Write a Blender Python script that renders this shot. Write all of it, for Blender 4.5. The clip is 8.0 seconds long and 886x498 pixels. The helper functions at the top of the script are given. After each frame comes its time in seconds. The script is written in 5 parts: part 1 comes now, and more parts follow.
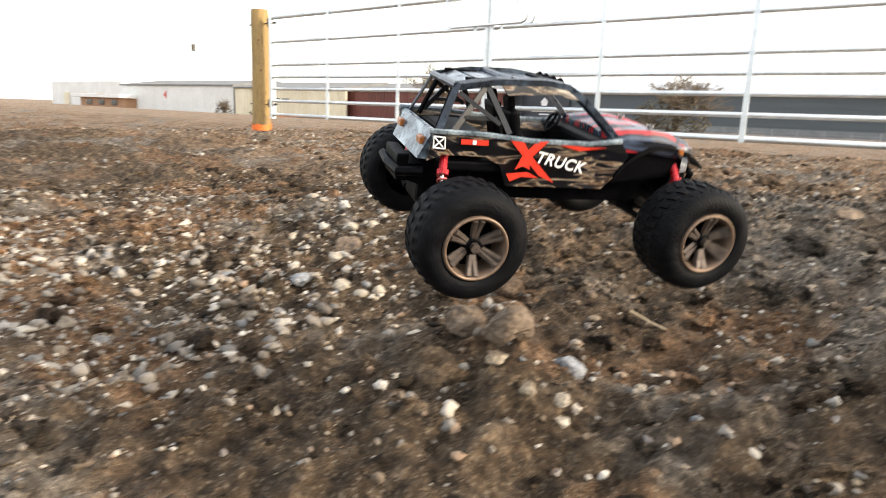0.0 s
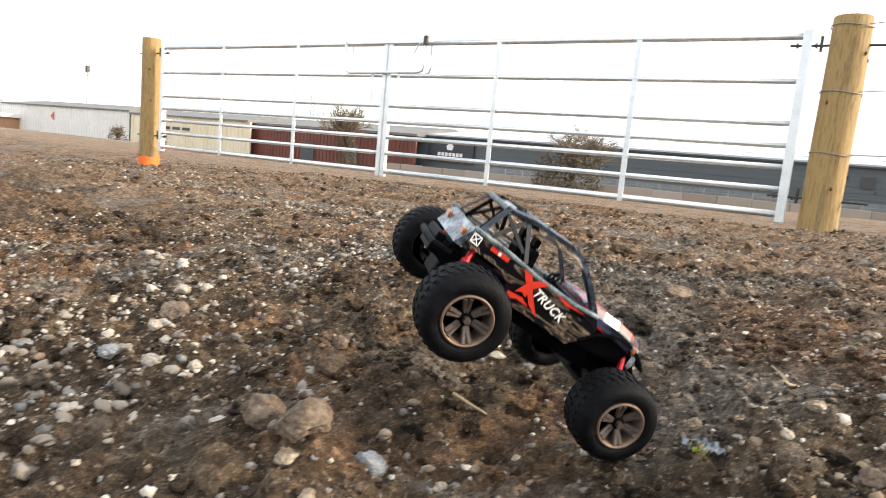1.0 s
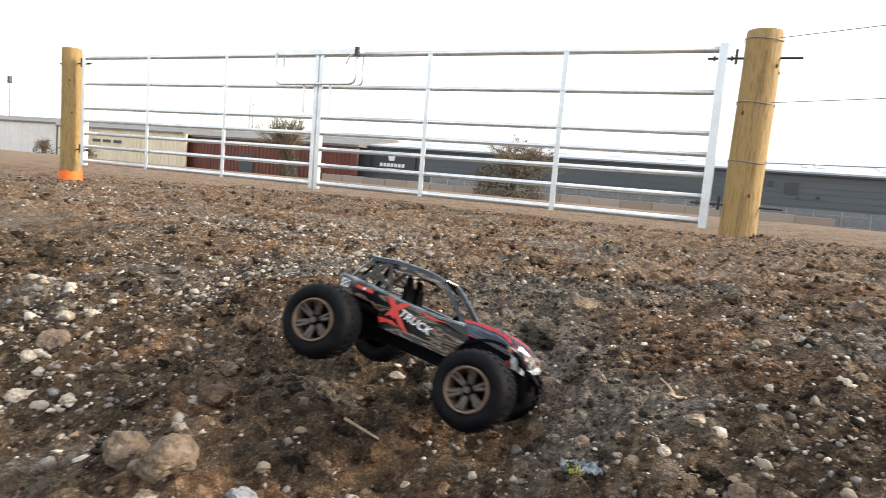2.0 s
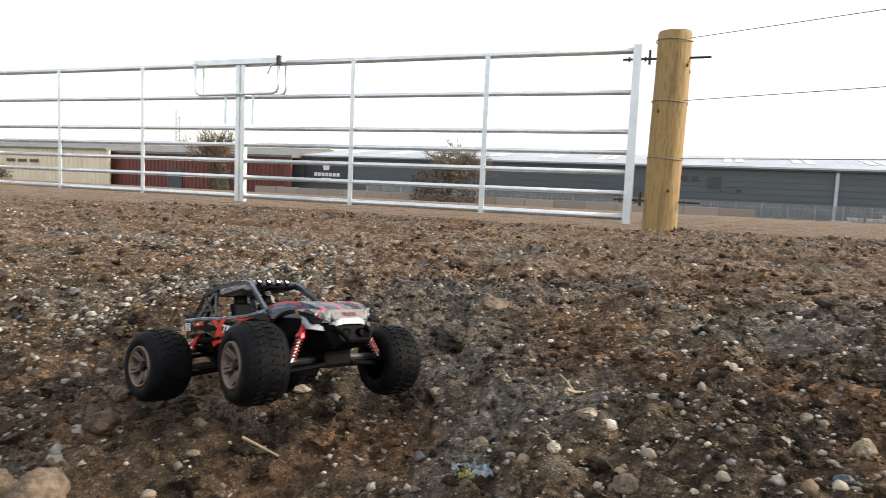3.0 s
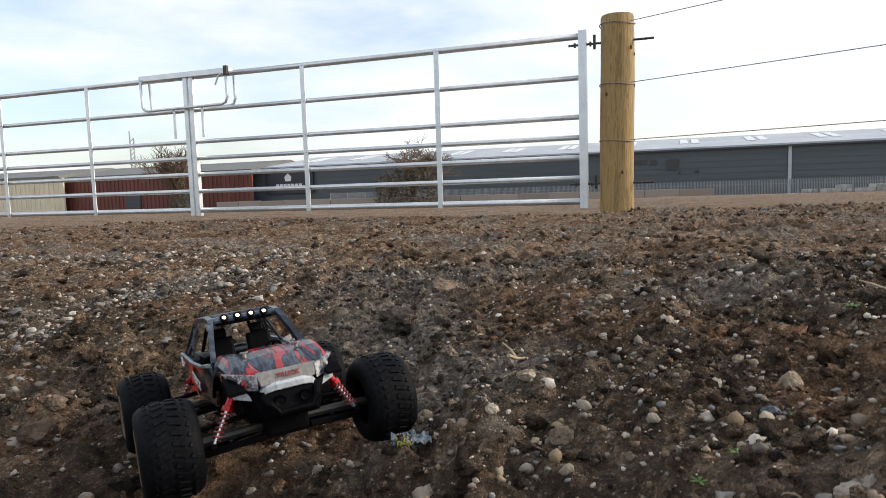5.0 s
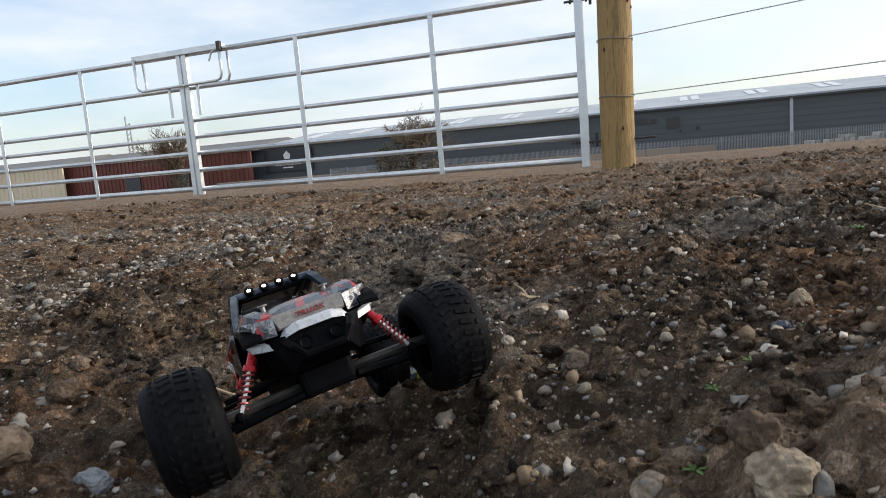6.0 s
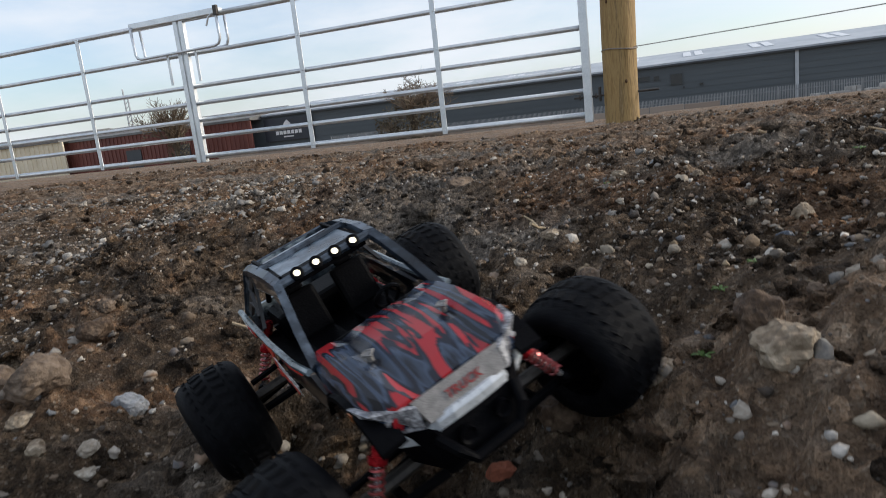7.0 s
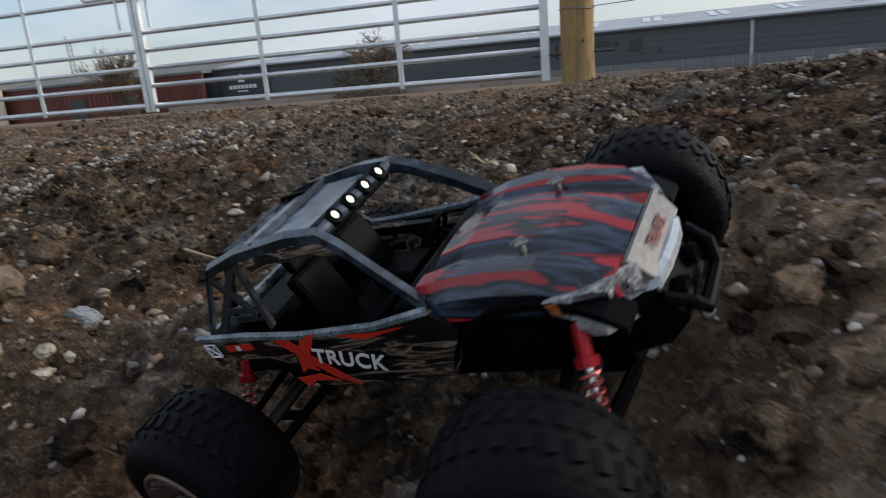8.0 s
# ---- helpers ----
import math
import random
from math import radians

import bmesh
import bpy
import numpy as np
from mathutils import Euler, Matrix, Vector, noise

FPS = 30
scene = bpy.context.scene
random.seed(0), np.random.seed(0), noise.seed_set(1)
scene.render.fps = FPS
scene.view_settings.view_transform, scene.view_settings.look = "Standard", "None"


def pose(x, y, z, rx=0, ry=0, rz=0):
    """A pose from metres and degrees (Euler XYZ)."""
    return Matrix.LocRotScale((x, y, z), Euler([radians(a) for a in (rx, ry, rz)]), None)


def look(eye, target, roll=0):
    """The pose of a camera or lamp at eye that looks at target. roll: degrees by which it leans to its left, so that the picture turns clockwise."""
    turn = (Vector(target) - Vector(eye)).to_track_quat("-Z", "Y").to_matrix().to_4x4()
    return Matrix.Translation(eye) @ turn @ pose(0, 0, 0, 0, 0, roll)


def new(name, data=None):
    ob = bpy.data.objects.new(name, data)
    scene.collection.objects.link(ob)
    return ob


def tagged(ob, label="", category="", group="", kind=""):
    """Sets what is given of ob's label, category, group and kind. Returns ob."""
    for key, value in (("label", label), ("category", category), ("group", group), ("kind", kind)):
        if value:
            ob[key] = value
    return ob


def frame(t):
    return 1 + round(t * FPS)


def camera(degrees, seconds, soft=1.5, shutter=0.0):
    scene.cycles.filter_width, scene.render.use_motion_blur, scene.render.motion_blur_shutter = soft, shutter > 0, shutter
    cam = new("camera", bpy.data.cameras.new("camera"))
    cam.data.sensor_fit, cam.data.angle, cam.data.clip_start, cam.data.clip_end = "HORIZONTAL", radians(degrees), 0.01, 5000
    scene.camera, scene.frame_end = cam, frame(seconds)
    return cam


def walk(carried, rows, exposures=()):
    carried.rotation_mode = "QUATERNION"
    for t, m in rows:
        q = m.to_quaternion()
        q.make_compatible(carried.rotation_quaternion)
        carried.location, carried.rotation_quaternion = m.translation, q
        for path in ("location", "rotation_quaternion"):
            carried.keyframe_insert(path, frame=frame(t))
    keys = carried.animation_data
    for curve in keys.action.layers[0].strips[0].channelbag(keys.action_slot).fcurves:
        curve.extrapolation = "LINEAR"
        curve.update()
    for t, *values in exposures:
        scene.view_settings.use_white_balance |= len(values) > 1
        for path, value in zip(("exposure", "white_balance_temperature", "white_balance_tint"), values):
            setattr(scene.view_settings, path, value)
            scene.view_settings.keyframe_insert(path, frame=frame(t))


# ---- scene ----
import functools

cam = camera(67.7, 8.0, 0.8, 0.5)
PATH = [
    (0, (0.374, -4.624, 0.119), (-0.891, -3.128, -0.281), 2.3),
    (0.5, (0.405, -4.572, 0.145), (-0.737, -2.962, -0.183), 4.3),
    (1, (0.43, -4.533, 0.167), (-0.621, -2.852, -0.095), 5.4),
    (1.5, (0.453, -4.502, 0.178), (-0.531, -2.777, -0.058), 5.5),
    (3, (0.52, -4.445, 0.181), (-0.228, -2.599, -0.006), 2.5),
    (3.5, (0.542, -4.434, 0.178), (-0.144, -2.563, 0.003), 1.8),
    (4, (0.557, -4.431, 0.171), (-0.1, -2.549, 0.001), 1.0),
    (5.3, (0.559, -4.431, 0.142), (-0.106, -2.555, -0.054), -3.1),
    (5.5, (0.557, -4.435, 0.135), (-0.109, -2.561, -0.075), -3.9),
    (6, (0.555, -4.445, 0.122), (-0.117, -2.581, -0.149), -4.7),
    (6.5, (0.552, -4.456, 0.107), (-0.129, -2.602, -0.203), -5.7),
    (7, (0.552, -4.474, 0.089), (-0.136, -2.633, -0.284), -6.4),
    (7.5, (0.561, -4.493, 0.073), (-0.122, -2.664, -0.361), -5.9),
    (8, (0.577, -4.515, 0.059), (0.009, -2.663, -0.439), -4.8),
]
EXPOSURES = [(0.0, 1.05, 7100, 10), (1.5, 0.95, 6950, 10), (3.5, 0.42, 6850, 10), (4.2, 0.28, 6750, 10), (5.5, -0.05, 6450, 10), (7.0, -0.25, 6200, 10), (8.0, -0.52, 6100, 10)]
walk(cam, [(t, look(eye, target, roll)) for t, eye, target, roll in PATH], EXPOSURES)

# ---- world and light ----
world = bpy.data.worlds.new("sky")
scene.world = world
world.use_nodes = True
wn = world.node_tree.nodes
wl = world.node_tree.links
wn.clear()
SUN_AZ, SUN_EL = radians(68), radians(24)
w_out = wn.new("ShaderNodeOutputWorld")
w_bg = wn.new("ShaderNodeBackground")
w_sky = wn.new("ShaderNodeTexSky")
w_sky.sky_type = "NISHITA"
w_sky.sun_disc = False
w_sky.sun_elevation = SUN_EL
w_sky.sun_rotation = SUN_AZ
w_sky.air_density, w_sky.dust_density, w_sky.ozone_density = 1.0, 2.0, 1.5
w_geo = wn.new("ShaderNodeTexCoord")
w_map = wn.new("ShaderNodeMapping")
w_map.inputs["Scale"].default_value = (1.0, 1.0, 3.2)
w_noise = wn.new("ShaderNodeTexNoise")
w_noise.inputs["Scale"].default_value = 2.3
w_noise.inputs["Detail"].default_value = 7
w_noise.inputs["Roughness"].default_value = 0.55
w_ramp = wn.new("ShaderNodeValToRGB")
w_ramp.color_ramp.elements[0].position, w_ramp.color_ramp.elements[1].position = 0.36, 0.62
w_ramp.color_ramp.elements[0].color = (0.2, 0.2, 0.2, 1)
w_ramp.color_ramp.elements[1].color = (0.95, 0.95, 0.95, 1)
w_mix = wn.new("ShaderNodeMix")
w_mix.data_type = "RGBA"
w_mix.inputs[7].default_value = (10.6, 10.9, 11.3, 1)
w_lift = wn.new("ShaderNodeVectorMath")
w_lift.operation = "SCALE"
w_lift.inputs[3].default_value = 2.4
wl.new(w_geo.outputs["Generated"], w_map.inputs["Vector"])
wl.new(w_map.outputs["Vector"], w_noise.inputs["Vector"])
wl.new(w_noise.outputs["Fac"], w_ramp.inputs["Fac"])
wl.new(w_ramp.outputs["Color"], w_mix.inputs[0])
wl.new(w_sky.outputs["Color"], w_lift.inputs[0])
wl.new(w_lift.outputs[0], w_mix.inputs[6])
wl.new(w_mix.outputs[2], w_bg.inputs["Color"])
w_bg.inputs["Strength"].default_value = 0.1
wl.new(w_bg.outputs["Background"], w_out.inputs["Surface"])

sun_data = bpy.data.lights.new("sun", "SUN")
sun_data.energy, sun_data.angle, sun_data.color = 2.4, radians(10), (1.0, 0.9, 0.76)
sun = new("sun", sun_data)
sun.matrix_world = look((math.sin(SUN_AZ) * 30, math.cos(SUN_AZ) * 30, math.tan(SUN_EL) * 30), (0, 0, 0))


# ---- materials ----
def material(name, colours, rough=0.7, metal=0.0, scale=20.0, fine=6.0, bump=0.0, bump_scale=120.0, spread=(0.35, 0.65),
             per="", coat=0.0, emit=0.0, stretch=(1, 1, 1), rough_var=0.12, spec=0.5):
    """Colours along a two-scale noise (or per island / per object), with relief and uneven gloss."""
    m = bpy.data.materials.new(name)
    m.use_nodes = True
    n, l = m.node_tree.nodes, m.node_tree.links
    b = n["Principled BSDF"]
    b.inputs["Metallic"].default_value = metal
    b.inputs["Coat Weight"].default_value = coat
    b.inputs["Specular IOR Level"].default_value = spec
    tc = n.new("ShaderNodeTexCoord")
    mp = n.new("ShaderNodeMapping")
    mp.inputs["Scale"].default_value = stretch
    l.new(tc.outputs["Object"], mp.inputs["Vector"])
    a = n.new("ShaderNodeTexNoise")
    a.inputs["Scale"].default_value, a.inputs["Detail"].default_value = scale, 5
    c = n.new("ShaderNodeTexNoise")
    c.inputs["Scale"].default_value, c.inputs["Detail"].default_value = scale * fine, 4
    l.new(mp.outputs["Vector"], a.inputs["Vector"])
    l.new(mp.outputs["Vector"], c.inputs["Vector"])
    mix = n.new("ShaderNodeMix")
    mix.inputs[0].default_value = 0.4
    l.new(a.outputs["Fac"], mix.inputs[2])
    l.new(c.outputs["Fac"], mix.inputs[3])
    fac = mix.outputs[0]
    if per:
        src = n.new("ShaderNodeNewGeometry").outputs["Random Per Island"] if per == "island" else n.new("ShaderNodeObjectInfo").outputs["Random"]
        add = n.new("ShaderNodeMix")
        add.inputs[0].default_value = 0.75
        l.new(fac, add.inputs[2])
        l.new(src, add.inputs[3])
        fac = add.outputs[0]
        spread = (0.12, 0.88)
    ramp = n.new("ShaderNodeValToRGB")
    el = ramp.color_ramp.elements
    while len(el) < len(colours):
        el.new(0.5)
    for i, col in enumerate(colours):
        el[i].position = spread[0] + (spread[1] - spread[0]) * i / max(1, len(colours) - 1)
        el[i].color = (*col, 1)
    l.new(fac, ramp.inputs["Fac"])
    l.new(ramp.outputs["Color"], b.inputs["Base Color"])
    rr = n.new("ShaderNodeMapRange")
    rr.inputs[3].default_value, rr.inputs[4].default_value = max(0.03, rough - rough_var), min(1, rough + rough_var)
    l.new(c.outputs["Fac"], rr.inputs[0])
    l.new(rr.outputs[0], b.inputs["Roughness"])
    if bump:
        bt = n.new("ShaderNodeTexNoise")
        bt.inputs["Scale"].default_value, bt.inputs["Detail"].default_value = bump_scale, 6
        l.new(mp.outputs["Vector"], bt.inputs["Vector"])
        bp = n.new("ShaderNodeBump")
        bp.inputs["Strength"].default_value, bp.inputs["Distance"].default_value = 1.0, bump
        l.new(bt.outputs["Fac"], bp.inputs["Height"])
        l.new(bp.outputs["Normal"], b.inputs["Normal"])
    if emit:
        b.inputs["Emission Color"].default_value = (*colours[-1], 1)
        b.inputs["Emission Strength"].default_value = emit
    return m


def soil_material(name="soil", crumbs=False):
    """Brown subsoil with grey, rust-red and dark patches, crumbs and grit."""
    m = bpy.data.materials.new(name)
    m.use_nodes = True
    n, l = m.node_tree.nodes, m.node_tree.links
    b = n["Principled BSDF"]
    tc = n.new("ShaderNodeTexCoord").outputs["Object"]

    def noise_node(scale, detail=6, rough=0.6):
        a = n.new("ShaderNodeTexNoise")
        a.inputs["Scale"].default_value, a.inputs["Detail"].default_value, a.inputs["Roughness"].default_value = scale, detail, rough
        l.new(tc, a.inputs["Vector"])
        return a.outputs["Fac"]

    def ramp(fac, stops):
        r = n.new("ShaderNodeValToRGB")
        el = r.color_ramp.elements
        while len(el) < len(stops):
            el.new(0.5)
        for e, (p, col) in zip(el, stops):
            e.position, e.color = p, (*col, 1)
        l.new(fac, r.inputs["Fac"])
        return r.outputs["Color"]

    def blend(fac, a, c, mode="MIX"):
        x = n.new("ShaderNodeMix")
        x.data_type, x.blend_type = "RGBA", mode
        if isinstance(fac, float):
            x.inputs[0].default_value = fac
        else:
            l.new(fac, x.inputs[0])
        l.new(a, x.inputs[6])
        l.new(c, x.inputs[7])
        return x.outputs[2]

    base = ramp(noise_node(42, 8, 0.7), [(0.3, (0.03, 0.021, 0.014)), (0.5, (0.112, 0.082, 0.057)), (0.7, (0.255, 0.198, 0.145))])
    grey = ramp(noise_node(75, 8, 0.7), [(0.3, (0.1, 0.086, 0.072)), (0.5, (0.225, 0.197, 0.168)), (0.7, (0.37, 0.334, 0.292))])
    red = ramp(noise_node(50, 8, 0.7), [(0.32, (0.085, 0.05, 0.031)), (0.5, (0.2, 0.127, 0.082)), (0.68, (0.35, 0.245, 0.17))])
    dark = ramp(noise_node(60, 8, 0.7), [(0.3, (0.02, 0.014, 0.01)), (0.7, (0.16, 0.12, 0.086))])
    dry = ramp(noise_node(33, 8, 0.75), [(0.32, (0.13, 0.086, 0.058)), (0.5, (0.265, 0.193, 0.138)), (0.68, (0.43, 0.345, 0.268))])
    sep = n.new("ShaderNodeSeparateXYZ")
    l.new(tc, sep.inputs[0])
    # soil pales with y: damp and the truck's shade are in the near colour
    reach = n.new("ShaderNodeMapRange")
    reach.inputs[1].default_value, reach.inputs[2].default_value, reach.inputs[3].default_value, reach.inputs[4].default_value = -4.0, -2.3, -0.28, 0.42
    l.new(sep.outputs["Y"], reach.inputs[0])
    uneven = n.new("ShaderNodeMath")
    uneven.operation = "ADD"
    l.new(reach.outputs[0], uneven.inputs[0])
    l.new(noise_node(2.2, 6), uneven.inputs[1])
    far_mask = ramp(uneven.outputs[0], [(0.38, (0, 0, 0)), (0.72, (1, 1, 1))])
    g = ramp(noise_node(2.6, 5), [(0.52, (0, 0, 0)), (0.6, (1, 1, 1))])
    r2 = ramp(noise_node(3.4, 6), [(0.525, (0, 0, 0)), (0.59, (1, 1, 1))])
    d = ramp(noise_node(4.3, 6), [(0.58, (0, 0, 0)), (0.66, (1, 1, 1))])
    col = blend(far_mask, base, dry)
    col = blend(g, col, grey)
    col = blend(r2, col, red)
    col = blend(d, col, dark)
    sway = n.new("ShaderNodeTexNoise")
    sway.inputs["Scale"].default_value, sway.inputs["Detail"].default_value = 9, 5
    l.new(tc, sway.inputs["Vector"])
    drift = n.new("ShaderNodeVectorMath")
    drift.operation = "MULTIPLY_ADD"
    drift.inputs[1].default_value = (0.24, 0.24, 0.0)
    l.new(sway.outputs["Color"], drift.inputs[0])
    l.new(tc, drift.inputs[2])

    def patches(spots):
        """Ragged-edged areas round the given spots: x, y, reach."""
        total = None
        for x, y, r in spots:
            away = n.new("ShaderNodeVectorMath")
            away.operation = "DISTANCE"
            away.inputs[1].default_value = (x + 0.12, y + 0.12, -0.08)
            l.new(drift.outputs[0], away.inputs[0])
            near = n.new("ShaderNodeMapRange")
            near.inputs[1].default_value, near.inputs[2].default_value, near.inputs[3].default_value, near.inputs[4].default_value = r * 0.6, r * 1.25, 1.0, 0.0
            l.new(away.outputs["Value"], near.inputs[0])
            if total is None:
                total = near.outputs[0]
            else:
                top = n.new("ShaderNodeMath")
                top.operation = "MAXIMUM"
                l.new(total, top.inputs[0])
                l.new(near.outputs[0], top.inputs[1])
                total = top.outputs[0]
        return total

    # trodden dry patches, loose bank earth and damp ruts darkened for shade
    col = blend(patches([(0.33, -3.71, 0.13), (0.15, -3.51, 0.14), (0.07, -3.22, 0.22), (0.2, -4.0, 0.06), (0.27, -4.07, 0.05)]), col, grey)
    col = blend(patches([(0.63, -4.1, 0.13), (0.72, -4.25, 0.14)]), col, dry)
    # besides damp, the truck's shade in the hollow is put into this colour
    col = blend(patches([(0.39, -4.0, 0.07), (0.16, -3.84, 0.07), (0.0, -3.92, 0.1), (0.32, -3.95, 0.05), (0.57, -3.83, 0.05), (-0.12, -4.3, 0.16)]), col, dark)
    vo = n.new("ShaderNodeTexVoronoi")
    vo.inputs["Scale"].default_value = 480
    l.new(tc, vo.inputs["Vector"])
    speck = ramp(vo.outputs["Color"], [(0.78, (0, 0, 0)), (0.82, (1, 1, 1))])
    grit = ramp(noise_node(160), [(0.3, (0.2, 0.155, 0.11)), (0.7, (0.55, 0.5, 0.43))])
    col = blend(speck, col, blend(0.4, col, grit))
    warp = n.new("ShaderNodeTexNoise")
    warp.inputs["Scale"].default_value, warp.inputs["Detail"].default_value = 60, 4
    l.new(tc, warp.inputs["Vector"])
    bent = n.new("ShaderNodeVectorMath")
    bent.operation = "MULTIPLY_ADD"
    bent.inputs[1].default_value = (0.02, 0.02, 0.02)
    l.new(warp.outputs["Color"], bent.inputs[0])
    l.new(tc, bent.inputs[2])
    for size in (75, 190):
        cell = n.new("ShaderNodeTexVoronoi")
        cell.inputs["Scale"].default_value = size
        l.new(bent.outputs[0], cell.inputs["Vector"])
        col = blend(0.85, col, ramp(cell.outputs["Color"], [(0.15, (0.62, 0.61, 0.6)), (0.5, (0.95, 0.94, 0.93)), (0.85, (1.48, 1.45, 1.41))]), "MULTIPLY")
    if crumbs:
        tone = ramp(n.new("ShaderNodeNewGeometry").outputs["Random Per Island"], [(0.0, (0.24, 0.23, 0.22)), (0.4, (0.68, 0.67, 0.66)), (0.8, (1.2, 1.18, 1.16)), (1.0, (1.8, 1.75, 1.7))])
        col = blend(1.0, col, tone, "MULTIPLY")
    hue = n.new("ShaderNodeHueSaturation")
    hue.inputs["Saturation"].default_value = 1.12
    hue.inputs["Value"].default_value = 0.9
    l.new(col, hue.inputs["Color"])
    l.new(hue.outputs["Color"], b.inputs["Base Color"])
    b.inputs["Roughness"].default_value = 0.93
    b.inputs["Specular IOR Level"].default_value = 0.25
    hsum = n.new("ShaderNodeMath")
    hsum.operation = "ADD"
    l.new(noise_node(120, 8, 0.7), hsum.inputs[0])
    l.new(vo.outputs["Distance"], hsum.inputs[1])
    bp = n.new("ShaderNodeBump")
    bp.inputs["Strength"].default_value, bp.inputs["Distance"].default_value = 1.0, 0.0055
    l.new(hsum.outputs[0], bp.inputs["Height"])
    lump = n.new("ShaderNodeBump")
    lump.inputs["Strength"].default_value, lump.inputs["Distance"].default_value = 1.0, 0.0085
    l.new(noise_node(46, 7, 0.72), lump.inputs["Height"])
    l.new(bp.outputs["Normal"], lump.inputs["Normal"])
    l.new(lump.outputs["Normal"], b.inputs["Normal"])
    return m


def stripe_material():
    """Dark blue-grey lacquer with torn red stripes."""
    m = bpy.data.materials.new("striped_lacquer")
    m.use_nodes = True
    n, l = m.node_tree.nodes, m.node_tree.links
    b = n["Principled BSDF"]
    tc = n.new("ShaderNodeTexCoord")
    mp = n.new("ShaderNodeMapping")
    mp.inputs["Rotation"].default_value = (0, 0, radians(12))
    mp.inputs["Scale"].default_value = (5, 62, 30)
    l.new(tc.outputs["Object"], mp.inputs["Vector"])
    a = n.new("ShaderNodeTexNoise")
    a.inputs["Scale"].default_value, a.inputs["Detail"].default_value, a.inputs["Distortion"].default_value = 1.6, 2.5, 0.7
    l.new(mp.outputs["Vector"], a.inputs["Vector"])
    r = n.new("ShaderNodeValToRGB")
    el = r.color_ramp.elements
    el.new(0.5), el.new(0.5), el.new(0.5)
    for e, (p, c) in zip(el, [(0.36, (0.006, 0.008, 0.014)), (0.44, (0.045, 0.066, 0.108)), (0.48, (0.006, 0.009, 0.02)), (0.525, (0.007, 0.008, 0.016)), (0.545, (0.32, 0.016, 0.022))]):
        e.position, e.color = p, (*c, 1)
    l.new(a.outputs["Fac"], r.inputs["Fac"])
    l.new(r.outputs["Color"], b.inputs["Base Color"])
    dust = n.new("ShaderNodeTexNoise")
    dust.inputs["Scale"].default_value, dust.inputs["Detail"].default_value = 220, 6
    l.new(tc.outputs["Object"], dust.inputs["Vector"])
    rr = n.new("ShaderNodeMapRange")
    rr.inputs[3].default_value, rr.inputs[4].default_value = 0.13, 0.32
    b.inputs["Specular IOR Level"].default_value = 0.5
    l.new(dust.outputs["Fac"], rr.inputs[0])
    l.new(rr.outputs[0], b.inputs["Roughness"])
    return m


def camo_material():
    """Printed body side: black with grey-blue, cream and bronze torn shapes."""
    m = bpy.data.materials.new("printed_lacquer")
    m.use_nodes = True
    n, l = m.node_tree.nodes, m.node_tree.links
    b = n["Principled BSDF"]
    tc = n.new("ShaderNodeTexCoord")
    mp = n.new("ShaderNodeMapping")
    mp.inputs["Scale"].default_value = (15, 30, 80)
    mp.inputs["Rotation"].default_value = (0, radians(24), 0)
    l.new(tc.outputs["Object"], mp.inputs["Vector"])
    a = n.new("ShaderNodeTexNoise")
    a.inputs["Scale"].default_value, a.inputs["Detail"].default_value, a.inputs["Distortion"].default_value = 1.3, 5, 1.1
    l.new(mp.outputs["Vector"], a.inputs["Vector"])
    r = n.new("ShaderNodeValToRGB")
    el = r.color_ramp.elements
    el.new(0.5), el.new(0.5), el.new(0.5)
    for e, (p, c) in zip(el, [(0.45, (0.004, 0.004, 0.006)), (0.5, (0.014, 0.013, 0.016)), (0.535, (0.3, 0.24, 0.18)), (0.555, (0.13, 0.075, 0.04)), (0.6, (0.012, 0.014, 0.02))]):
        e.position, e.color = p, (*c, 1)
    l.new(a.outputs["Fac"], r.inputs["Fac"])
    l.new(r.outputs["Color"], b.inputs["Base Color"])
    b.inputs["Roughness"].default_value = 0.28
    return m


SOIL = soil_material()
CLOD = soil_material("soil_crumbs", True)
PEBBLE = material("pebble", [(0.035, 0.028, 0.022), (0.11, 0.075, 0.05), (0.22, 0.165, 0.11), (0.17, 0.155, 0.14), (0.4, 0.33, 0.25), (0.64, 0.58, 0.5), (0.13, 0.14, 0.15), (0.3, 0.2, 0.13), (0.2, 0.16, 0.12)], 0.8, scale=60, bump=0.0015, bump_scale=300, per="island")
PALE_GRAVEL = material("pale_gravel", [(0.08, 0.064, 0.049), (0.18, 0.15, 0.118), (0.3, 0.262, 0.215), (0.16, 0.155, 0.148), (0.54, 0.49, 0.42), (0.22, 0.175, 0.128), (0.12, 0.118, 0.114), (0.35, 0.305, 0.245)], 0.8, scale=60, bump=0.0015, bump_scale=300, per="island")
BANK_STONE = material("bank_stone", [(0.05, 0.033, 0.02), (0.13, 0.088, 0.052), (0.24, 0.175, 0.105), (0.35, 0.27, 0.17), (0.2, 0.17, 0.13), (0.44, 0.37, 0.27)], 0.85, scale=60, bump=0.0015, bump_scale=300, per="island")
STONE_SLATE = material("stone_slate", [(0.018, 0.024, 0.036), (0.06, 0.075, 0.1), (0.13, 0.15, 0.18)], 0.45, scale=45, bump=0.003, bump_scale=140)
STONE_TAN = material("stone_tan", [(0.09, 0.065, 0.043), (0.2, 0.15, 0.1), (0.34, 0.275, 0.195), (0.46, 0.39, 0.3)], 0.88, scale=30, bump=0.004, bump_scale=140)
STONE_GREY = material("stone_grey", [(0.11, 0.115, 0.12), (0.24, 0.25, 0.26), (0.36, 0.36, 0.36)], 0.8, scale=45, bump=0.003, bump_scale=140)
